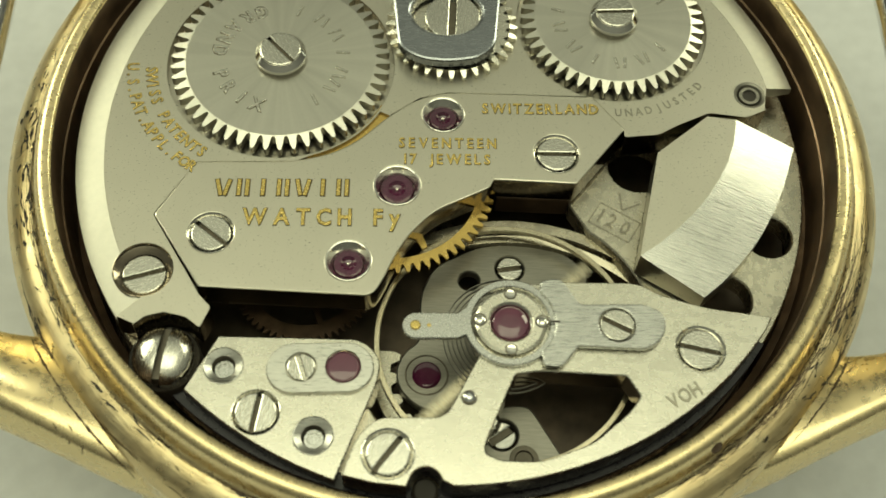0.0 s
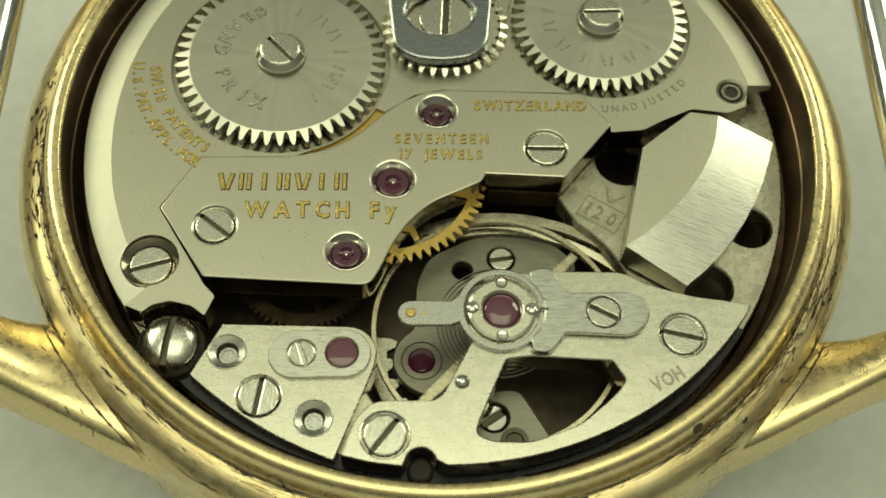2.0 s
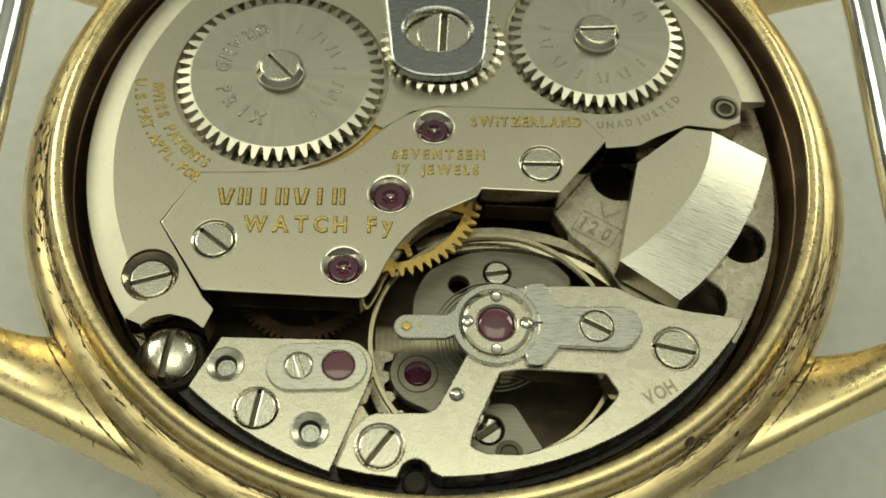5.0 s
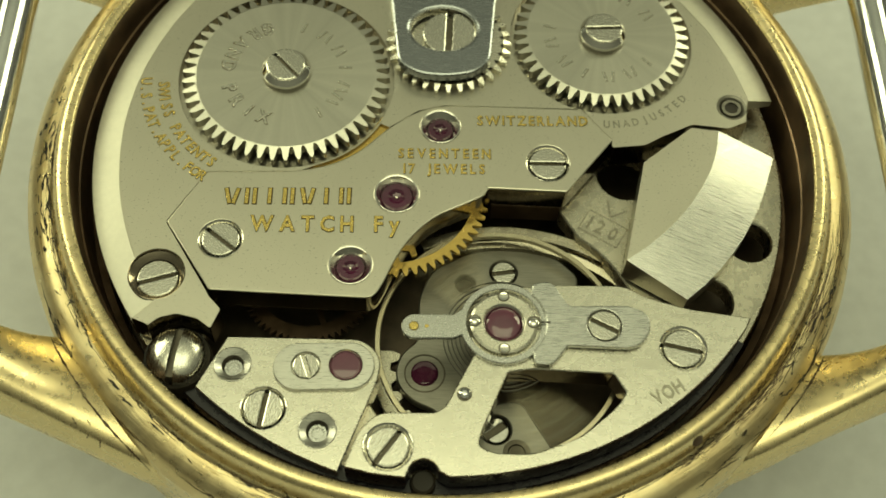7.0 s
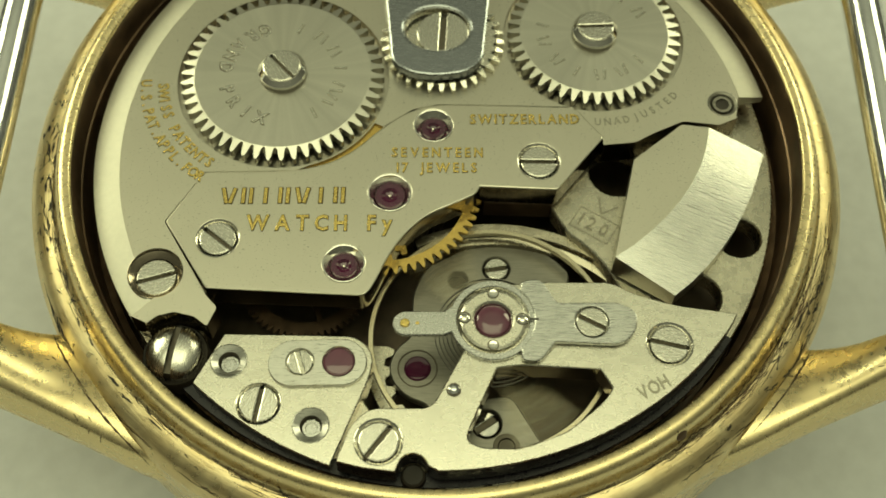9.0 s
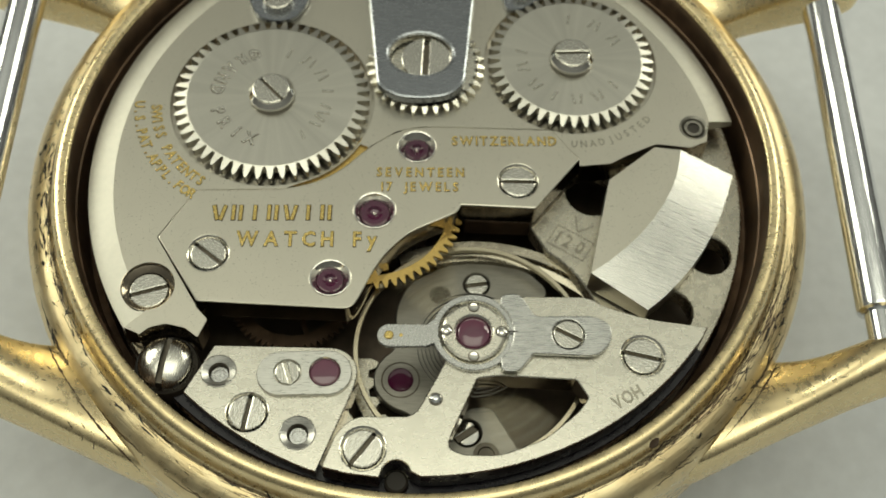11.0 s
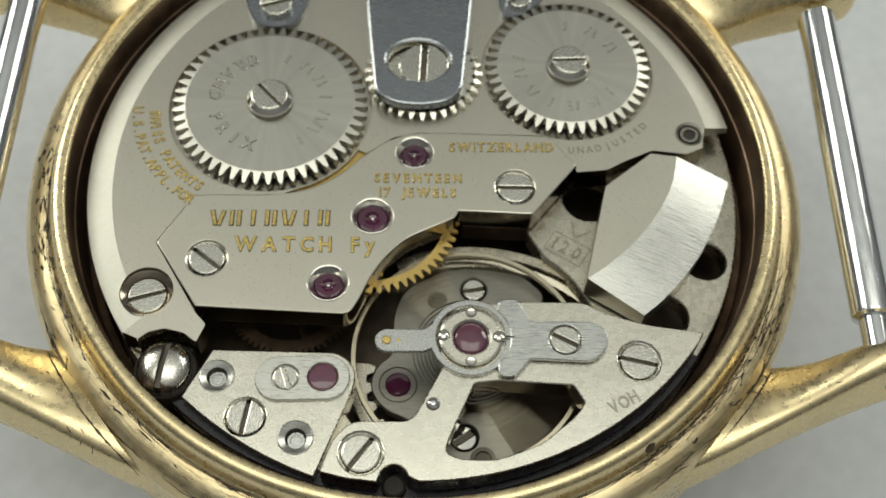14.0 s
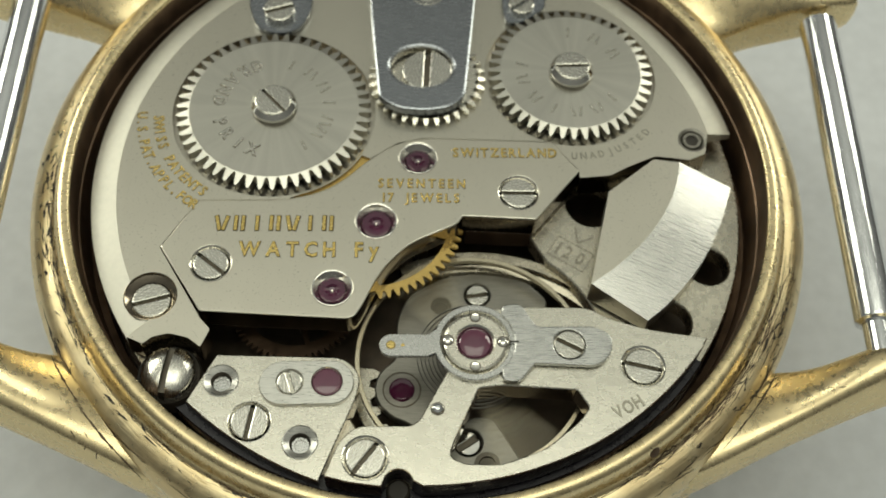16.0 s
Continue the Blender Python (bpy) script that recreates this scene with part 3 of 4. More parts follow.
def letters(parent, placed, height, mat, label, narrow=1.0, edge=True):
    """placed: characters with their poses. Each stands on a dark outline painted as relief shade."""
    faces = []
    for ch, m in placed:
        me = text_mesh(ch, height, 0.014, 0.012)[0]
        me.transform(m @ Matrix.Diagonal((narrow, 1, 1, 1)))
        faces.append(me)
    ob = link("lettering", join(faces, "lettering"), mat, parent, label, smooth=False)
    if edge:
        rims = []
        for ch, m in placed:
            me = text_mesh(ch, height, 0.004, 0.050)[0]
            me.transform(m @ Matrix.Diagonal((narrow, 1, 1, 1)) @ Matrix.Translation((0.012 * MM, -0.015 * MM, -0.001 * MM)))
            rims.append(me)
        link("relief_edge_shade", join(rims, "relief_edge_shade"), RELIEF_SHADE, ob, "dark outline painted as relief shade", smooth=False)
    return ob


def line_text(parent, body, x, y, z, height, width, angle, mat, label, narrow=0.82, edge=True):
    """Evenly spaced characters along a line."""
    sizes = []
    for ch in body:
        if ch == " ":
            sizes.append(height * 0.45)
        else:
            me, w = text_mesh(ch, height)
            bpy.data.meshes.remove(me)
            sizes.append(w * narrow)
    gap = (width - sum(sizes)) / (len(body) - 1)
    at, placed = 0.0, []
    base_pose = pose(x * MM, y * MM, (z + 0.004) * MM, 0, 0, angle)
    for ch, w in zip(body, sizes):
        if ch != " ":
            placed.append((ch, base_pose @ Matrix.Translation(((at + w / 2) * MM, 0, 0))))
        at += w + gap
    return letters(parent, placed, height, mat, label, narrow, edge)


def arc_text(parent, body, cx, cy, r, a0, a1, z, height, mat, label, edge=True):
    """Characters spaced along an arc, their feet away from its centre."""
    placed = []
    for i, ch in enumerate(body):
        if ch != " ":
            a = a0 + (a1 - a0) * i / (len(body) - 1)
            rr = r + height / 2
            placed.append((ch, pose((cx + rr * math.cos(radians(a))) * MM, (cy + rr * math.sin(radians(a))) * MM, (z + 0.004) * MM, 0, 0, a + 90)))
    return letters(parent, placed, height, mat, label, 0.85, edge)


def bar_mesh(x, y, z, w, h, angle):
    me = plate_mesh("bar", [[(-w / 2, -h / 2), (w / 2, -h / 2), (w / 2, h / 2), (-w / 2, h / 2)]], 0.010, 0.012, 0.002)
    me.transform(pose(x * MM, y * MM, z * MM, 0, 0, angle))
    return me


# ---- barrel bridge ----
RX, RY = -6.54, 3.12
AX, AY = 6.60, 5.62
barrel = thing("barrel_bridge", 0, 0, 0, "nickel barrel bridge with a bright sloping rim", "movement bridge")
A0, A1 = 11.6, 214.9
WX, WY, WR = -10.72, -6.15, 1.06
arc = circle(0, 0, 12.85, 110, A0 + 0.4, 205.57) + circle(WX, WY, WR, 24, 145.4, -85.7) + [(-11.40, -7.99)]
BRIDGE = arc + rounded([(-10.85, -8.33), (-10.41, -7.95), (-9.8, -7.78), (-9.03, -7.95), (-8.5, -8.35), (-8.2, -7.55), (-8.70, -7.02), (-8.82, -6.80), (-10.65, -3.89), (-9.32, -1.575), (-5.7, -1.432)], [0.1] * 9 + [0.0, 0.0], 3) \
    + circle(RX, RY, 4.50, 12, 289, 331) + rounded([(-2.29, 0.735), (-1.09, 1.637), (0.0, 1.936), (5.61, 1.936), (6.79, 0.45), (6.75, 0.08), (8.12, 0.25), (8.9, 0.72), (10.15, 1.33), (11.62, 1.18), (12.5, 1.6)], 0.12, 3)
plate("plate", [BRIDGE, circle(RX, RY, 4.42, 96), circle(AX, AY, 3.86, 80), circle(11.85, 2.25, 0.62, 32)], 0, 1.3, NICKEL, barrel, bevel=0.012, side=NICKEL_SHADE)
plate("recess_floor", [circle(RX, RY, 4.46, 72)], -0.42, 0.12, NICKEL, barrel, "turned floor under the ratchet wheel", bevel=0.02)
plate("recess_floor", [circle(AX, AY, 3.95, 72)], -0.34, 0.12, NICKEL, barrel, "turned floor under the alarm wheel", bevel=0.02)
bm = bmesh.new()
cols = []
for i in range(131):
    a = radians(A0 + (A1 - A0) * i / 130)
    ri = 12.85
    off = math.hypot(WX, WY) * math.sin(a - math.atan2(WY, WX))
    if math.cos(a - math.atan2(WY, WX)) > 0 and abs(off) < WR:
        ri = max(ri, math.hypot(WX, WY) * math.cos(a - math.atan2(WY, WX)) + math.sqrt(WR * WR - off * off))
    zi = 0.002 - (ri - 12.85) * 0.24
    rm = (ri + 13.93) / 2
    cols.append([bm.verts.new((r * math.cos(a), r * math.sin(a), z)) for r, z in ((ri - 0.02, zi - 0.04), (ri, zi), (rm, 0.002 - (rm - 12.85) * 0.24), (13.93, -0.26), (13.95, -0.31), (13.95, -0.6), (ri - 0.02, -0.6))])
for c0, c1 in zip(cols, cols[1:]):
    for i in range(7):
        bm.faces.new((c0[i], c0[(i + 1) % 7], c1[(i + 1) % 7], c1[i]))
bm.faces.new(cols[0])
bm.faces.new(cols[-1])
part("bevelled_rim", bm, NICKEL_RIM, barrel, "bright satin bevelled rim")
# the well's wall takes its shade from the darker nickel
lathe("screw_well", [(1.075, 0.004), (1.055, 0.008), (1.03, -0.03), (0.92, -0.52), (0.84, -0.54), (0.82, -0.9), (0, -0.9)], NICKEL_SHADE, barrel, "polished tapered screw well", 44, -10.72, -6.15)
lathe("post", [(0.62, 0.004), (0.60, 0.01), (0.52, -0.03), (0.47, -0.10), (0.42, -0.22), (0.40, -0.04), (0.28, -0.04), (0.26, -0.30), (0, -0.34)], LOWER_GRAIN, barrel, "ringed steel post", 40, 11.85, 2.25)
# black disc as the shade down the post's bore
lathe("post_bore", [(0.27, -0.12), (0.2, -0.14), (0, -0.13)], BLACK, barrel, "black disc painted as the bore's shade", 28, 11.85, 2.25)
arc_text(barrel, "SWISS PATENTS", RX, RY, 4.98, 186, 238, 0, 0.44, GILT, "gilt engraved lettering")
arc_text(barrel, "U.S.PAT.APPL.FOR", RX, RY, 5.70, 184, 239, 0, 0.44, GILT, "gilt engraved lettering")
arc_text(barrel, "UNADJUSTED", AX, AY, 4.40, 270, 317, 0, 0.34, ENGRAVED, "faint engraved lettering", False)

# ---- train bridge ----
train = thing("train_bridge", 0, 0, 0, "nickel train bridge with gilt engraved lettering", "movement bridge")
TRAIN = rounded([(-10.63, -3.88), (-9.33, -1.56), (-5.7, -1.42), (-4.28, -1.0), (-3.3, -0.35), (-2.3, 0.75), (-1.1, 1.65), (0.0, 1.95), (5.62, 1.95), (6.81, 0.45),
                 (4.85, -2.08), (1.74, -2.0), (1.58, -2.35), (0.76, -2.79), (-0.40, -3.36), (-1.30, -4.33), (-1.84, -5.26), (-2.25, -6.30), (-2.6, -6.95), (-8.73, -6.76)],
                [0.1, 0.1, 0.6, 0.8, 0.8, 0.8, 0.8, 0.5, 0.15, 0.1, 0.1, 0.05, 0.15, 0.5, 0.6, 0.6, 0.6, 0.5, 0.9, 0.1])
JEWELS = [(-0.18, 0.88, 0.52, 0.78), (-1.86, -2.36, 0.62, 0.84), (-3.52, -5.57, 0.54, 0.80)]
plate("plate", [TRAIN] + [circle(x, y, rim, 36) for x, y, r, rim in JEWELS] + [circle(-8.5, -4.58, 0.82, 36), circle(4.13, -0.76, 0.84, 36)], 0.006, 1.25, NICKEL, train, bevel=0.06, segs=2, side=NICKEL_SHADE)
for x, y, r, rim in JEWELS:
    jewel(train, x, y, 0.006, r, rim)
seat(train, -8.5, -4.58, 0.006, 0.73, 0.10)
seat(train, 4.13, -0.76, 0.006, 0.75, 0.10)
plate("lower_step", [rounded([(-8.5, -6.65), (-2.75, -6.75), (-2.0, -5.4), (-8.5, -5.2)], 0.3)], -1.25, 0.35, NICKEL_SHADE, train, "thin stepped lower edge", bevel=0.04)
# this block's brown stands in for the shade below the bridge
plate("lower_step", [rounded([(1.9, -2.0), (4.7, -2.05), (6.0, -0.5), (1.9, -0.5)], 0.1)], -1.25, 1.1, TARNISH_AND_SHADE, train, "brushed side block coloured dark as the shade under the bridge", bevel=0.04)
bars, edges = [], []
for i, (n, lean) in enumerate([(2, 14), (2, 0), (1, 0), (2, 0), (2, 12), (1, 0), (2, 0)]):
    x = -8.25 + i * 0.73
    y = -2.66 + i * 0.022
    for j in range(n):
        off = (j - (n - 1) / 2) * 0.30
        turn = -lean * (1 if j else -1) if n == 2 else 0
        bars.append(bar_mesh(x + off, y, 0.006, 0.13, 0.70, turn))
        # wider dark bar, shifted down and right, as the relief shade
        edges.append(bar_mesh(x + off + 0.012, y - 0.015, 0.001, 0.21, 0.78, turn))
for me in bars:
    link("mark_bar", me, GILT, train, "plain gilt bar", smooth=False)
for me in edges:
    link("relief_edge_shade", me, RELIEF_SHADE, train, "dark outline painted as relief shade", smooth=False)
line_text(train, "WATCH Fy", -7.42, -4.2, 0.006, 0.68, 5.7, 1.2, GILT, "gilt engraved lettering")
line_text(train, "SWITZERLAND", 1.32, 1.0, 0.006, 0.46, 4.5, 1.5, GILT, "gilt engraved lettering")
line_text(train, "SEVENTEEN", -1.84, -0.68, 0.006, 0.44, 3.68, 1.2, GILT, "gilt engraved lettering")
line_text(train, "17 JEWELS", -1.62, -1.4, 0.006, 0.44, 3.22, 1.2, GILT, "gilt engraved lettering")

# ---- lower bridge with the oval cap plate ----
fork = thing("pallet_bridge", 0, 0, 0, "nickel bridge with a cap jewel under an oval plate", "movement bridge")
FORK = rounded([(-7.96, -8.28), (-2.9, -8.28), (-2.22, -9.0), (-2.34, -9.9), (-3.64, -13.40)], [0.0, 0.5, 0.6, 0.4, 0.0]) + [(r * math.cos(radians(a)), r * math.sin(radians(a))) for r, a in ((13.66 + 0.24 * (1 - i / 24) ** 1.5, 254.8 - 25.8 * i / 24) for i in range(25))]
plate("plate", [FORK, circle(-7.68, -9.4, 0.66, 36), circle(-4.43, -11.87, 0.66, 36), circle(-6.42, -11.08, 0.80, 36)], -0.8, 1.2, NICKEL_COCK, fork, bevel=0.04, side=NICKEL_SHADE, rim=RIM_SHADE)
sunk_hole(fork, -7.68, -9.4, -0.8, 0.66, 0.38)
sunk_hole(fork, -4.43, -11.87, -0.8, 0.66, 0.38)
seat(fork, -6.42, -11.08, -0.8, 0.73, 0.09)
cap_plate = thing("cap_plate", 0, 0, 0, "oval brushed nickel cap plate with a pale ruby", "cap plate")
cap_out = circle(-5.25, -9.5, 0.93, 24, 90, 270) + circle(-3.4, -9.42, 0.93, 24, -90, 90)
plate("plate", [cap_out, circle(-4.98, -9.45, 0.53, 32), circle(-3.53, -9.4, 0.60, 36)], -0.62, 0.18, NICKEL_GRAIN, cap_plate, bevel=0.03)
lathe("jewel", [(0, -0.60), (0.3, -0.605), (0.5, -0.63), (0.57, -0.70), (0.57, -1.0), (0, -1.0)], RUBY_PALE, cap_plate, "flat pale ruby cap jewel", 40, -3.53, -9.4)
lathe("jewel_seat", [(0.61, -0.612), (0.57, -0.66), (0.57, -0.8)], NICKEL_POLISHED, cap_plate, "polished jewel seat", 40, -3.53, -9.4)

# ---- balance cock ----
cock = thing("balance_cock", 0, 0, 0, "satin nickel balance cock with an open window", "movement bridge")
COCK = rounded([(-3.31, -13.25), (-2.93, -12.12), (-2.3, -11.42), (-0.19, -11.38), (0.13, -11.14), (1.2, -9.0), (1.0, -8.4), (1.1, -7.6), (1.6, -6.6), (2.6, -6.3), (3.4, -6.28), (4.34, -6.17), (6.85, -6.13), (7.51, -6.55), (9.2, -7.05), (11.55, -7.35)],
               [0.0, 0.3, 0.5, 0.3, 0.3, 0.2, 0.3, 0.4, 0.4, 0.4, 0.1, 0.1, 0.4, 0.3, 0.5, 0.0]) + circle(0, 0, 13.74, 40, 325.5, 271.2) \
    + circle(-0.62, -13.66, 0.55, 14, 0, 180)[1:-1] + [(-1.25, -13.80), (-2.4, -13.68), (-3.36, -13.46)]
WINDOW = rounded([(2.4, -9.75), (1.43, -12.02), (1.25, -12.6), (1.9, -12.85), (3.24, -12.85), (4.95, -12.17), (6.29, -11.00), (6.66, -10.46), (6.23, -9.73), (3.27, -9.62)],
                 [0.1, 0.2, 0.4, 0.2, 0.4, 0.4, 0.4, 0.1, 0.1, 0.2])
plate("plate", [COCK, WINDOW, circle(8.87, -8.66, 0.86, 36), circle(-1.88, -12.69, 0.86, 36)], -0.1, 1.15, NICKEL_COCK, cock, bevel=0.04, side=NICKEL_SHADE, rim=RIM_SHADE)
seat(cock, 8.87, -8.66, -0.1, 0.74, 0.13)
seat(cock, -1.88, -12.69, -0.1, 0.74, 0.13)
lathe("pin", [(0, 0.07), (0.10, 0.055), (0.19, 0.0), (0.235, -0.07), (0.235, -0.3), (0, -0.3)], CHROME, cock, "domed polished pin", 24, 0.80, -10.66)
lathe("pin_ring", [(0.275, -0.098), (0.27, -0.09), (0.23, -0.092)], SLOT, cock, "dark ring round a pin", 24, 0.80, -10.66)
line_text(cock, "VOH", 7.72, -10.92, -0.1, 0.52, 1.25, 29, ENGRAVED, "faint stamped letters", 0.75, False)

regulator = thing("regulator", 0, 0, 0, "grey steel regulator ring with an index arm", "regulator")
REG = circle(BX, BY - 0.04, 1.64, 60, 199, 521) + rounded([(0.40, -7.60), (-1.05, -7.62)], 0.0) + circle(-1.05, -8.11, 0.49, 14, 90, 270) + [(-1.05, -8.60), (0.38, -8.56)]
plate("index", [REG, circle(BX, BY - 0.04, 1.37, 60)], 0.12, 0.20, STEEL_SATIN, regulator, bevel=0.03)
lathe("index_pin", [(0, 0.17), (0.15, 0.165), (0.19, 0.13), (0.19, 0.0), (0, 0.0)], GILT, regulator, "brass index pin", 24, -1.07, -8.11)
lathe("index_pin", [(0, 0.128), (0.07, 0.126), (0.09, 0.10), (0, 0.0)], GILT, regulator, "small brass dot", 16, -0.60, -8.10)
setting = thing("cap_setting", BX, BY - 0.04, 0, "polished round jewel setting with a pale ruby", "jewel setting")
lathe("disc", [(0.74, -0.05), (0.76, 0.13), (0.80, 0.15), (1.14, 0.15), (1.24, 0.10), (1.27, -0.06), (1.27, -0.2)], NICKEL_COCK, setting, "", 64)
lathe("bevel", [(0.76, 0.155), (0.72, 0.12), (0.67, 0.04), (0.66, -0.1)], NICKEL_POLISHED, setting, "polished jewel seat", 48)
lathe("jewel", [(0, 0.12), (0.25, 0.115), (0.48, 0.09), (0.62, 0.03), (0.66, -0.06), (0.66, -0.5), (0, -0.5)], RUBY_PALE, setting, "domed pale ruby cap jewel", 48)
for i, (x, y) in enumerate(((0, 1.06), (0, -1.06), (-1.08, 0.04), (1.10, 0.02))):
    if i < 2:
        lathe("hole_ring", [(0.22, 0.153), (0.21, 0.158), (0.17, 0.154)], SLOT, setting, "dark ring round a hole", 24, x, y)
        lathe("small_hole", [(0.18, 0.153), (0.17, 0.166), (0.13, 0.16), (0.09, 0.153), (0, 0.153)], NICKEL_POLISHED, setting, "small ringed hole", 24, x, y)
    else:
        lathe("rivet_ring", [(0.25, 0.153), (0.24, 0.158), (0.20, 0.154)], SLOT, setting, "dark ring round a rivet", 24, x, y)
        lathe("rivet", [(0.20, 0.152), (0.19, 0.16), (0.17, 0.15), (0.14, 0.17), (0.08, 0.19), (0, 0.19)], NICKEL_POLISHED, setting, "small polished rivet", 24, x, y)

clamp = thing("clamp_plate", 0, 0, 0, "grey brushed steel clamp plate on the balance cock", "clamp plate")
CLAMP = rounded([(3.30, -6.32), (3.86, -6.20), (4.12, -6.30), (4.66, -7.20), (7.0, -7.12), (7.68, -7.5), (7.62, -8.3), (7.05, -8.85), (4.58, -8.79), (3.95, -9.62), (3.30, -9.55)],
                [0.15, 0.3, 0.2, 0.2, 0.5, 0.5, 0.5, 0.4, 0.05, 0.3, 0.2]) + circle(BX, BY - 0.04, 1.56, 16, -48, 48)
plate("plate", [CLAMP, circle(5.95, -7.95, 0.64, 36)], 0.24, 0.26, STEEL_GRAIN, clamp, bevel=0.05, segs=2)
plate("notch", [[(3.62, -7.86), (3.95, -7.86), (3.95, -7.93), (3.62, -7.93)]], 0.252, 0.02, BLACK, clamp, "dark index notch", bevel=0.005)

# ---- alarm hammer ----
hammer = thing("alarm_hammer", 0, 0, 0, "steel alarm hammer block with a brushed sloping face", "alarm hammer")
inner = [(7.0, -5.09), (7.78, -4.52), (8.50, -3.88), (9.14, -3.22), (9.73, -2.48), (10.25, -1.68), (10.66, -0.88), (10.96, -0.06), (11.18, 1.02)]
outer = [(9.19, -6.66), (9.95, -6.0), (10.62, -5.28), (11.22, -4.54), (11.74, -3.78), (12.22, -2.92), (12.68, -1.95), (13.02, -1.0), (13.32, -0.10)]
outer = [(x + 0.10, y + 0.17) for x, y in outer]
bm = bmesh.new()
top = [bm.verts.new((x, y, 0.03)) for x, y in inner] + [bm.verts.new((x, y, 0.03)) for x, y in ((10.06, 1.14), (7.99, -0.61))]
bm.faces.new(top)
low_loop = inner[:1] + outer + [inner[-1], (10.06, 1.14), (7.99, -0.61)]
hi_z = [0.03] + [-0.42] * len(outer) + [0.03] * 3
hi = [bm.verts.new((x, y, z - 0.015)) for (x, y), z in zip(low_loop, hi_z)]
lo = [bm.verts.new((x, y, -1.30)) for x, y in low_loop]
for i in range(len(lo)):
    j = (i + 1) % len(lo)
    bm.faces.new((hi[i], hi[j], lo[j], lo[i]))
bm.faces.new(lo)
part("block", bm, NICKEL, hammer, "satin steel block")
bm = bmesh.new()
va = [bm.verts.new((x, y, 0.032)) for x, y in inner]
vb = [bm.verts.new((x, y, -0.42)) for x, y in outer]
for i in range(len(va) - 1):
    bm.faces.new((va[i], va[i + 1], vb[i + 1], vb[i]))
part("brushed_face", bm, HAMMER_GRAIN, hammer, "coarsely brushed sloping face")
line_text(base, "120", 5.75, -2.80, -1.45, 0.60, 1.25, -31, DIM_BASEPLATE, "stamped calibre number", edge=False)
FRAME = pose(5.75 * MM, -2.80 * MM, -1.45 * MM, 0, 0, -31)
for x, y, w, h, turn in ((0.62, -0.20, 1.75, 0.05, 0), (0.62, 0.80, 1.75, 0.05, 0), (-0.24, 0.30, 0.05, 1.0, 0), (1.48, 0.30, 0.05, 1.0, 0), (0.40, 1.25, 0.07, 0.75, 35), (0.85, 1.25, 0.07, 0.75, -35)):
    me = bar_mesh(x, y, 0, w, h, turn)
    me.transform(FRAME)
    link("mark_bar", me, DIM_BASEPLATE, base, "thin stamped line", smooth=False)

# ---- toothed wheels ----


def toothed(name, r_tip, depth, teeth, r_flat, top, drop, thick, mat, parent, label="", phase=0.0, r_hole=0.0, sharp=0.5):
    """A wheel whose face slopes down from r_flat to the tips of its pointed teeth."""
    bm = bmesh.new()
    r_root = r_tip - depth
    half = [(0.42, 0.02), (0.35, 0.10), (0.30, 0.26), (0.25, 0.50), (0.19, 0.75), (0.12, 0.92), (0.05 * sharp * 2, 1.0)]
    shape = [(-0.5, r_root)] + [(-q, r_root + depth * h) for q, h in half] + [(q, r_root + depth * h) for q, h in half[::-1]]
    def zt(r):
        return top - drop * max(0.0, (r - r_flat) / (r_tip - r_flat))
    cols = []
    for k in range(teeth):
        for s, r in shape:
            a = 2 * math.pi * (k + s + phase) / teeth
            c, n = math.cos(a), math.sin(a)
            col = [bm.verts.new((r_hole * c, r_hole * n, top - thick)), bm.verts.new((r_hole * c, r_hole * n, top))] if r_hole else []
            col += [bm.verts.new((r_flat * c, r_flat * n, top)), bm.verts.new((r * c, r * n, zt(r))), bm.verts.new((r * c, r * n, top - thick))]
            cols.append(col)
    m = len(cols[0])
    for c0, c1 in zip(cols, cols[1:] + cols[:1]):
        for i in range(m - 1):
            bm.faces.new((c0[i], c0[i + 1], c1[i + 1], c1[i]))
        if r_hole:
            bm.faces.new((c0[m - 1], c0[0], c1[0], c1[m - 1]))
    if not r_hole:
        bm.faces.new([c[0] for c in cols])
    return part(name, bm, mat, parent, label, True, 5)


ratchet = thing("ratchet_wheel", RX, RY, 0, "sunray-brushed steel ratchet wheel with sloping teeth", "gear wheel", "winding wheels")
toothed("toothed_disc", 4.24, 0.54, 50, 3.66, 0.36, 0.12, 0.5, SUNRAY, ratchet)
arc_text(ratchet, "GRAND", 0, 0, 2.36, 112, 174, 0.36, 0.56, STEEL, "engraved lettering")
arc_text(ratchet, "PRIX", 0, 0, 2.36, 202, 252, 0.36, 0.56, STEEL, "engraved lettering")


def ring_bars(parent, r, angles, z):
    out = []
    for i, a in enumerate(angles):
        for k in ((-4.2, 4.2) if i % 3 else (0,)):
            at = (r * math.cos(radians(a + k)), r * math.sin(radians(a + k)))
            turn = a - 90 + (9 if k < 0 else -9)
            out.append((bar_mesh(*at, z, 0.07, 0.50, turn), bar_mesh(at[0] + 0.015, at[1] - 0.02, z - 0.005, 0.13, 0.55, turn)))
    for me, under in out:
        bar = link("mark_bar", me, STEEL, parent, "plain engraved bar", smooth=False)
        # darker bar below each mark paints its relief shade
        link("relief_edge_shade", under, ENGRAVED, bar, smooth=False)


ring_bars(ratchet, 2.42, [76, 52, 30, 8, -16, -32, -54], 0.36)
alarm_wheel = thing("alarm_gear", AX, AY, 0, "sunray-brushed steel alarm winding wheel", "gear wheel", "winding wheels")
toothed("toothed_disc", 3.70, 0.52, 44, 3.15, 0.36, 0.11, 0.5, SUNRAY, alarm_wheel)
ring_bars(alarm_wheel, 2.25, [-38, -62, -86, -112, -138, -166, 172, 60, 30, 92], 0.36)
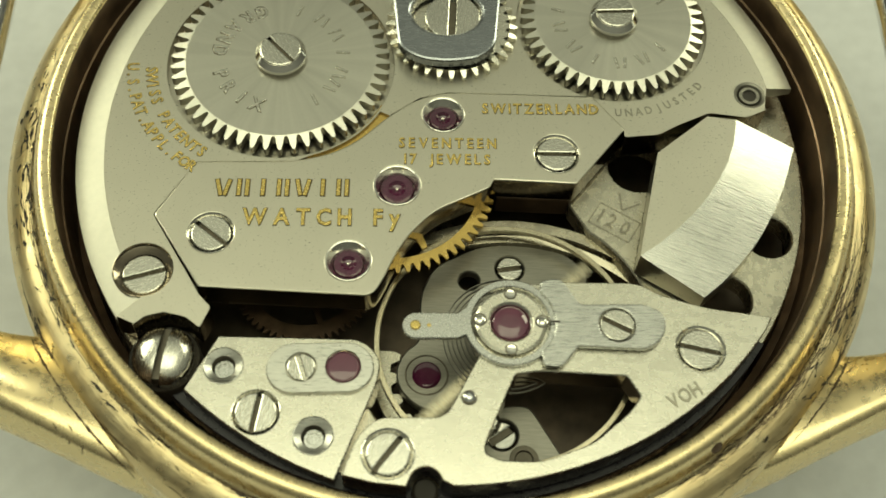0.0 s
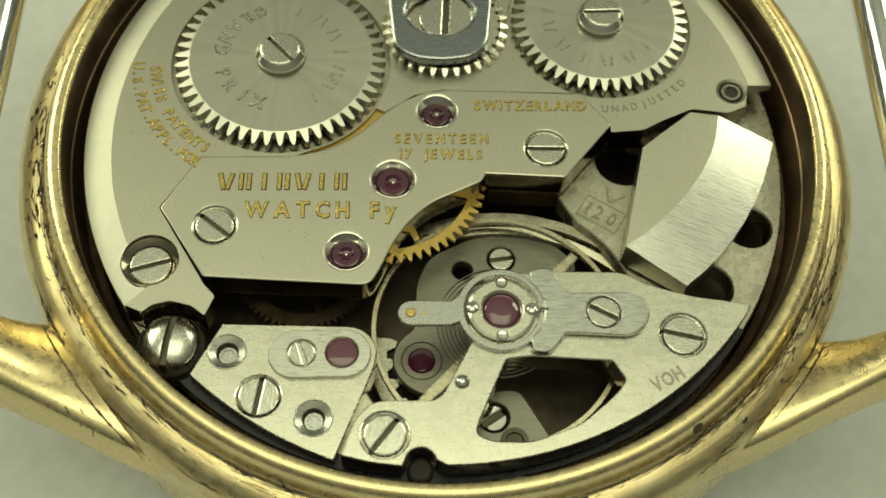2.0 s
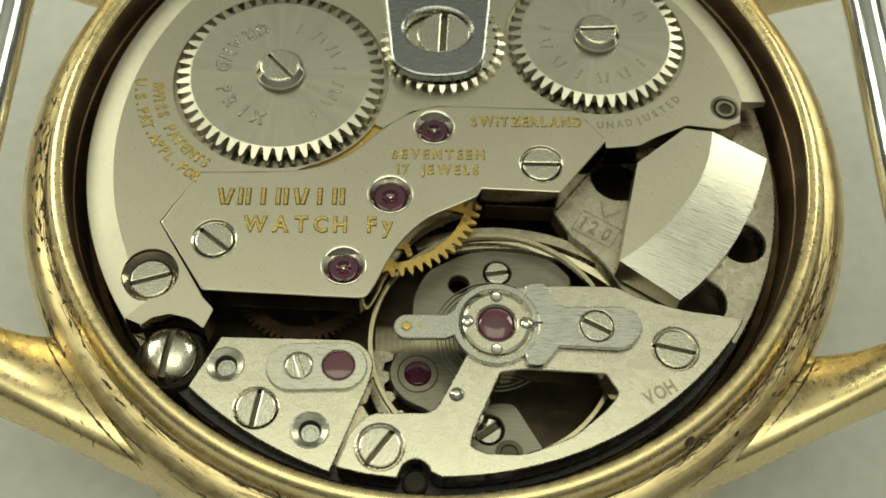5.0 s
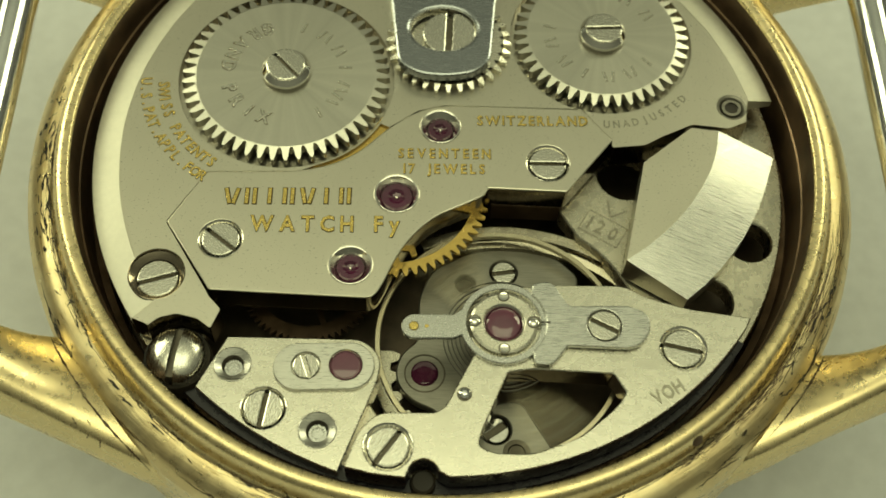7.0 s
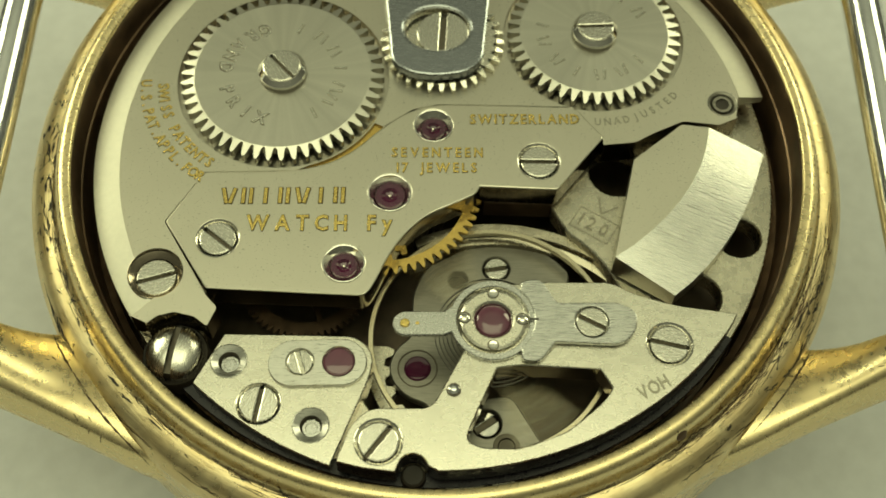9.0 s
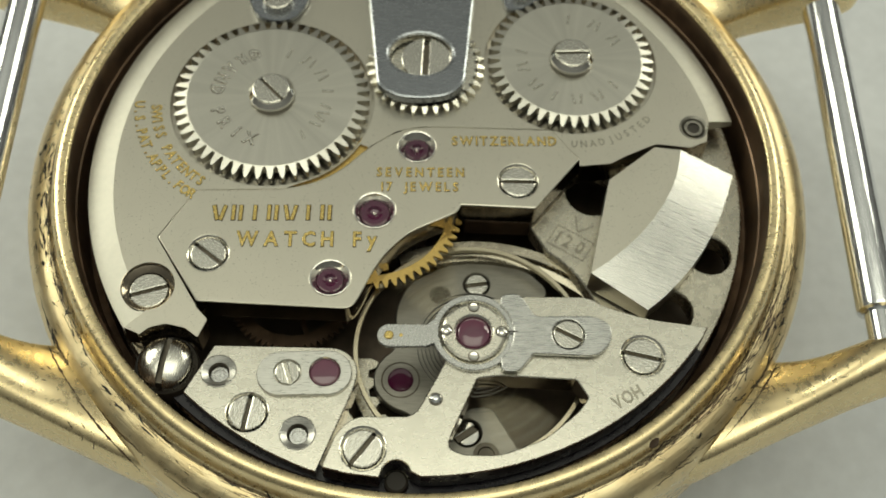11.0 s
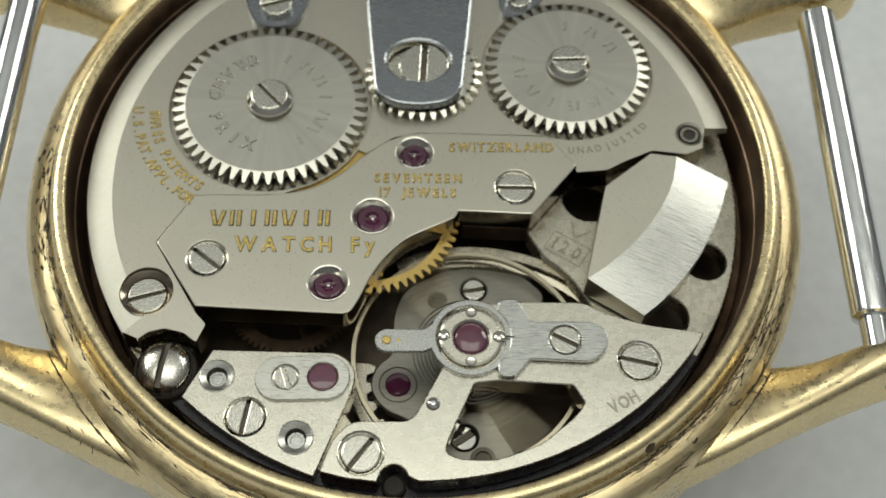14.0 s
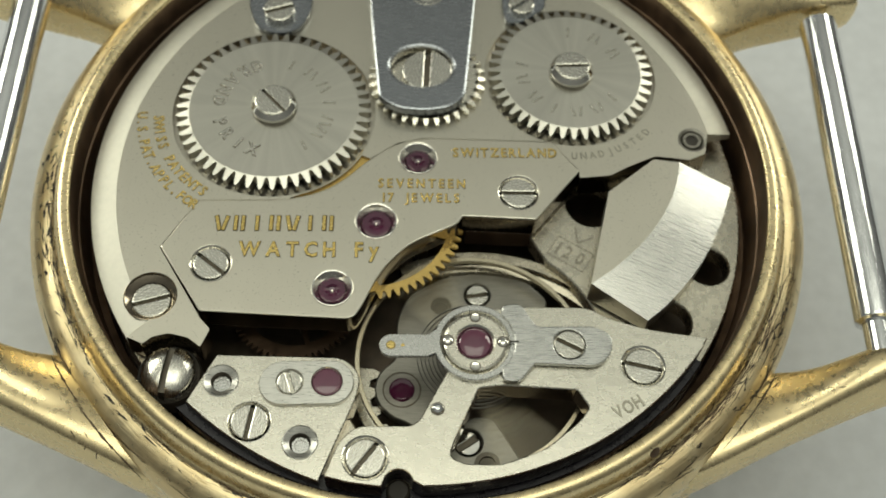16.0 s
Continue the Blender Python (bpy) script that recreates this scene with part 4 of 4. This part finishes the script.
crown = thing("crown_wheel", 0.12, 5.05, 0, "small steel crown wheel under a grey steel lever", "gear wheel", "winding wheels")
toothed("toothed_disc", 2.62, 0.46, 32, 2.30, 0.34, 0.10, 0.32, NICKEL_COCK, crown, sharp=1.2)

sliver = thing("centre_wheel", RX, RY, 0, "gilt wheel rim glimpsed beside the ratchet wheel", "gear wheel")
bm = bmesh.new()
cols = []
for i in range(46):
    a = radians(280 + 56 * i / 45)
    r1 = 4.98 if i % 2 else 4.86
    cols.append([bm.verts.new((r * math.cos(a), r * math.sin(a), z)) for r, z in ((4.35, -0.12), (r1, -0.12), (r1, -0.3), (4.35, -0.3))])
for c0, c1 in zip(cols, cols[1:]):
    for i in range(4):
        bm.faces.new((c0[i], c0[(i + 1) % 4], c1[(i + 1) % 4], c1[i]))
bm.faces.new(cols[0])
bm.faces.new(cols[-1])
part("rim", bm, GOLD_WHEEL, sliver)

# ---- grey lever over the crown wheel and small click parts ----
lever = thing("steel_lever", 0, 0, 0, "smooth blue-grey steel lever over the crown wheel", "lever")
plate("plate", [rounded([(-2.75, 13.0), (-2.55, 8.5), (-1.98, 3.4), (-1.15, 2.86), (-0.05, 2.74), (1.15, 2.96), (1.82, 3.6), (2.25, 8.7), (2.45, 13.0)],
                        [0.1, 1.0, 0.45, 0.4, 0.5, 0.4, 0.45, 1.0, 0.1]), [(-0.12 + 1.42 * math.cos(2 * math.pi * i / 48), 5.2 + 1.16 * math.sin(2 * math.pi * i / 48)) for i in range(48)]], 0.92, 0.46, STEEL_GREY, lever, bevel=0.09, segs=2)
lathe("rivet", [(0.82, 0.922), (0.78, 0.95), (0.70, 0.93), (0.66, 0.90), (0.60, 0.96), (0.3, 0.98), (0, 0.98)], STEEL, lever, "round steel rivet", 36, 0.05, 9.55)
plate("hole_edge", [[(-0.12 + k * 1.42 * math.cos(2 * math.pi * i / 48), 5.2 + k * 1.16 * math.sin(2 * math.pi * i / 48)) for i in range(48)] for k in (1.0, 0.955)], 0.86, 0.38, NICKEL_POLISHED, lever, "polished edge of the slot", bevel=0.02)
click = thing("click_plate", 0, 0, 0, "small nickel click plate beside the ratchet wheel", "click plate")
plate("plate", [rounded([(-8.1, 8.7), (-7.6, 7.55), (-6.7, 7.3), (-5.8, 7.55), (-5.3, 8.6), (-5.2, 10.6), (-8.3, 10.6)], [0.4, 0.5, 0.5, 0.5, 0.4, 0.3, 0.3])], 0.30, 0.28, STEEL_GREY, click, bevel=0.04)
finger = thing("click_spring", 0, 0, 0, "dark steel click finger beside the alarm wheel", "click spring")
plate("plate", [rounded([(3.55, 9.3), (3.75, 8.35), (4.5, 8.45), (5.6, 9.4), (5.6, 10.8), (3.6, 10.6)], 0.35)], 0.30, 0.28, STEEL_GREY, finger, bevel=0.04)

# ---- gilt train wheel, balance, and what lies below it ----
third = thing("third_wheel", -2.12, -1.60, 0, "gilt toothed wheel under the train bridge", "gear wheel")
toothed("rim", 3.97, 0.34, 64, 3.56, -0.92, 0.0, 0.16, GOLD_WHEEL, third, r_hole=3.36, sharp=0.9)
for i in range(4):
    a = radians(-65 + 90 * i)
    bm = bmesh.new()
    bmesh.ops.create_cube(bm, size=1)
    for v in bm.verts:
        w = 0.11 if v.co.x > 0 else 0.24
        v.co = Vector((1.72 + v.co.x * 2.9, v.co.y * 2 * w, -1.0 + v.co.z * 0.14))
    bmesh.ops.rotate(bm, verts=bm.verts, matrix=Matrix.Rotation(a, 3, "Z"))
    part("spoke", bm, GOLD_WHEEL, third)
lathe("hub", [(0, -0.8), (0.5, -0.8), (0.55, -0.85), (0.55, -1.15), (0, -1.15)], GOLD_WHEEL, third, n=24)

balance = thing("balance", BX, BY, -1.62, "pale metal balance wheel swinging under the cock", "balance wheel")
lathe("rim", [(4.58, 0.0), (4.60, 0.02), (4.76, 0.02), (4.78, 0.0), (4.78, -0.20), (4.76, -0.22), (4.60, -0.22), (4.58, -0.20)], BALANCE, balance, "", 96, closed=True)
for s in (0, 180):
    bm = bmesh.new()
    bmesh.ops.create_cube(bm, size=1)
    for v in bm.verts:
        w = 0.15 if v.co.x > 0 else 0.30
        v.co = Vector((2.35 + v.co.x * 4.3, v.co.y * 2 * w, -0.24 + v.co.z * 0.2))
    bmesh.ops.rotate(bm, verts=bm.verts, matrix=Matrix.Rotation(radians(s), 3, "Z"))
    part("arm", bm, BALANCE, balance)
lathe("hub", [(0, 0.5), (0.16, 0.5), (0.2, 0.1), (0.65, 0.06), (0.7, 0.0), (0.7, -0.4), (0, -0.4)], STEEL, balance, "steel staff and roller", 28)
cu_pts = []
for i in range(600):
    q = i / 599
    a = q * 2 * math.pi * 11
    cu_pts.append((0.6 + 1.72 * q, a))
bm = bmesh.new()
prev = None
for r, a in cu_pts:
    ring = [bm.verts.new(((r + dr) * math.cos(a), (r + dr) * math.sin(a), 0.42 + dz)) for dr, dz in ((-0.014, -0.06), (0.014, -0.06), (0.014, 0.06), (-0.014, 0.06))]
    if prev:
        for i in range(4):
            bm.faces.new((prev[i], prev[(i + 1) % 4], ring[(i + 1) % 4], ring[i]))
    prev = ring
part("hairspring", bm, HAIRSPRING, balance, "coiled blued-grey hairspring")

lower = thing("lower_bridge", 0, 0, 0, "brushed grey bridge under the balance with a ruby", "movement bridge")
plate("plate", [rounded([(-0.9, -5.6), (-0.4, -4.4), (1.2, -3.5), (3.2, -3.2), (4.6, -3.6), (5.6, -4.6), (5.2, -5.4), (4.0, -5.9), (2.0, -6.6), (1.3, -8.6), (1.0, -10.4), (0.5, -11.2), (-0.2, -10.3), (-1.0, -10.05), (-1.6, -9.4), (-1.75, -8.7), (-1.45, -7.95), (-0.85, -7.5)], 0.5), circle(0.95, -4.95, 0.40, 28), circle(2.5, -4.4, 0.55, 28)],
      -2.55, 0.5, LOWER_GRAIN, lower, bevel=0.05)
lathe("jewel", [(0, -2.50), (0.2, -2.46), (0.45, -2.48), (0.56, -2.58), (0.56, -2.9), (0, -2.9)], RUBY, lower, "dark ruby jewel", 36, -0.6, -8.85)
lathe("jewel_seat", [(0.80, -2.545), (0.76, -2.53), (0.58, -2.66), (0.57, -2.7)], SLOT, lower, "turned jewel seat, darkened as shade", 36, -0.6, -8.85)
escape = thing("escape_bridge", 0, 0, 0, "brushed steel bridge seen through the cock window", "movement bridge")
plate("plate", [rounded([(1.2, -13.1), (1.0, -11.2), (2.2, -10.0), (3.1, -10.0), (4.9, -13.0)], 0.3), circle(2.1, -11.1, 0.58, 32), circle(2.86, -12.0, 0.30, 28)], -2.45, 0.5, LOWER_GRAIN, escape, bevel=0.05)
lathe("bushing", [(0.52, -2.44), (0.5, -2.42), (0.34, -2.42), (0.30, -2.5), (0.2, -2.5), (0, -2.46)], SLOT, escape, "ringed steel bushing", 32, 2.86, -12.0)
screw(2.1, -11.1, -2.5, 0.5, 35, 0.24, "slotted steel screw in the lower bridge", mat=NICKEL_POLISHED)
screw(2.5, -4.4, -2.5, 0.48, 10, 0.16, "slotted steel screw in the lower bridge")

# the lit floor of the balance recess, notched along its inner edge
land = circle(BX, BY, 4.95, 30, 178, 252)
teeth = []
for i in range(40):
    a = 252 - 74 * i / 39
    r = 3.75 + (0.30 if (i // 3) % 2 else 0.0) + 0.35 * math.sin(math.pi * i / 39)
    teeth.append((BX + r * math.cos(radians(a)), BY + r * math.sin(radians(a))))
plate("recess_land", [land + teeth], -3.05, 0.4, BASEPLATE, base, "bright notched land of the balance recess", bevel=0.02)
# a wheel added to fill the gap, its shade put in as brown
added = thing("added_wheel", -5.3, -4.75, 0, "wheel added under the train bridge, coloured brown as shade", "gear wheel")
toothed("rim", 2.75, 0.22, 60, 2.4, -2.95, 0.0, 0.14, TARNISH_AND_SHADE, added, r_hole=2.05, sharp=0.9)
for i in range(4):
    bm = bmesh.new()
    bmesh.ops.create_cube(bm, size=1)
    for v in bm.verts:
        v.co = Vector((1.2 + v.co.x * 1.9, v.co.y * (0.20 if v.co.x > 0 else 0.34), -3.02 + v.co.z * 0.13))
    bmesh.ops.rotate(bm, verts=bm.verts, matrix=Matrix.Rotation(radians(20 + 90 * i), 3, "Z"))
    part("spoke", bm, TARNISH_AND_SHADE, added)
lathe("arbor", [(0, -1.6), (0.22, -1.6), (0.22, -2.1), (0.5, -2.15), (0.5, -3.9), (0, -3.9)], STEEL, added, "steel arbor", 24)

# ---- screws ----
screw(-8.5, -4.58, 0.0, 0.71, -38, 0.13)
screw(4.13, -0.76, 0.0, 0.73, 1, 0.13)
screw(-10.70, -6.24, -0.18, 0.76, 18, 0.14)
lathe("screw_seat", [(1.05, -0.05), (1.03, -0.06), (0.80, -0.24), (0.785, -0.6)], NICKEL_SHADE, barrel, "polished seat round a screw", 40, -10.70, -6.22)
screw(8.87, -8.66, -0.08, 0.73, -12, 0.14)
screw(-1.88, -12.69, -0.08, 0.73, 54, 0.16)
screw(-6.42, -11.08, -0.78, 0.71, 82, 0.16)
screw(5.95, -7.95, 0.22, 0.60, -27, 0.15, "slotted steel screw in the clamp plate")
screw(-4.98, -9.45, -0.63, 0.49, -70, 0.12, "small slotted steel screw in an oval plate")
screw(-6.70, 8.55, 0.62, 0.72, 20, 0.16, "slotted steel screw in the click plate")
screw(4.45, 9.4, 0.55, 0.6, 40, 0.16, "slotted steel screw beside the alarm wheel")
screw(0.12, 5.02, 0.84, 1.10, 88, 0.26, "wide slotted steel screw in the grey lever", 0.5)


def wheel_screw(x, y, r, angle, label):
    t = screw(x, y, 0.92, r * 0.80, angle, 0.11, label, 0.3)
    lathe("bevel", [(r * 0.78, -0.06), (r * 0.82, -0.055), (r, -0.26), (r, -0.40), (r * 0.86, -0.57), (0, -0.57)], NICKEL_POLISHED, t, "polished conical bevel", 48)
    return t


wheel_screw(RX + 0.02, RY - 0.02, 0.98, -47, "polished steel screw at the ratchet wheel's centre")
wheel_screw(AX + 0.0, AY - 0.12, 0.95, 4, "polished steel screw at the alarm wheel's centre")

# large domed case screw
dome = thing("case_screw", -9.80, -9.06, -0.42, "large domed polished steel case screw", "screw", "movement screws")
dome.matrix_world = pose(-9.80 * MM, -9.06 * MM, -0.42 * MM, 0, 0, 83)
for sgn in (1, -1):
    bm = bmesh.new()
    rows = []
    for i in range(9):
        rr = 1.07 * math.cos(radians(i * 11.25))
        zz = -0.45 + 0.50 * math.sin(radians(i * 11.25))
        row = []
        for j in range(25):
            a = radians(180 * j / 24)
            x, y = rr * math.cos(a), sgn * (0.13 + max(rr - 0.13, 0.0) * math.sin(a))
            row.append(bm.verts.new((x, y, zz)))
        rows.append(row)
    for r0, r1 in zip(rows, rows[1:]):
        for j in range(24):
            bm.faces.new((r0[j], r0[j + 1], r1[j + 1], r1[j]))
    foot = [bm.verts.new((v.co.x, v.co.y, -1.0)) for v in rows[0]]
    for j in range(24):
        bm.faces.new((rows[0][j + 1], rows[0][j], foot[j], foot[j + 1]))
    edge = [row[0] for row in rows[::-1]] + [foot[0], foot[-1]] + [row[-1] for row in rows]
    bmesh.ops.remove_doubles(bm, verts=bm.verts, dist=1e-4)
    part("head", bm, STEEL, dome, "", True, 50)
bm = bmesh.new()
bmesh.ops.create_cube(bm, size=1)
for v in bm.verts:
    v.co = Vector((v.co.x * 1.9, v.co.y * 0.34, -0.55 + v.co.z * 0.55))
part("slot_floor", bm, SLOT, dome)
# black ring in place of the shaded recess round the screw
lathe("collar", [(1.08, -0.75), (1.22, -0.70), (1.28, -0.85), (1.28, -1.6), (1.0, -1.6)], BLACK, dome, "black ring painted as the recess shade round the screw", 40)


def motions():
    # the balance swings two and a half times a second; the train wheel creeps round
    rows = []
    for i in range(481):
        t = i / 30
        drift = radians(56) * min(max((t - 4.2) / 2.1, 0.0), 1.0)
        rows.append((t, pose(BX * MM, BY * MM, -1.62 * MM, 0, 0, 389.5 - 163.5 * math.cos(2 * math.pi * 2.5 * t - drift))))
    walk(balance, rows)
    walk(third, [(t, pose(-2.12 * MM, -1.60 * MM, 0, 0, 0, -0.92 * t)) for t in range(17)])


motions()
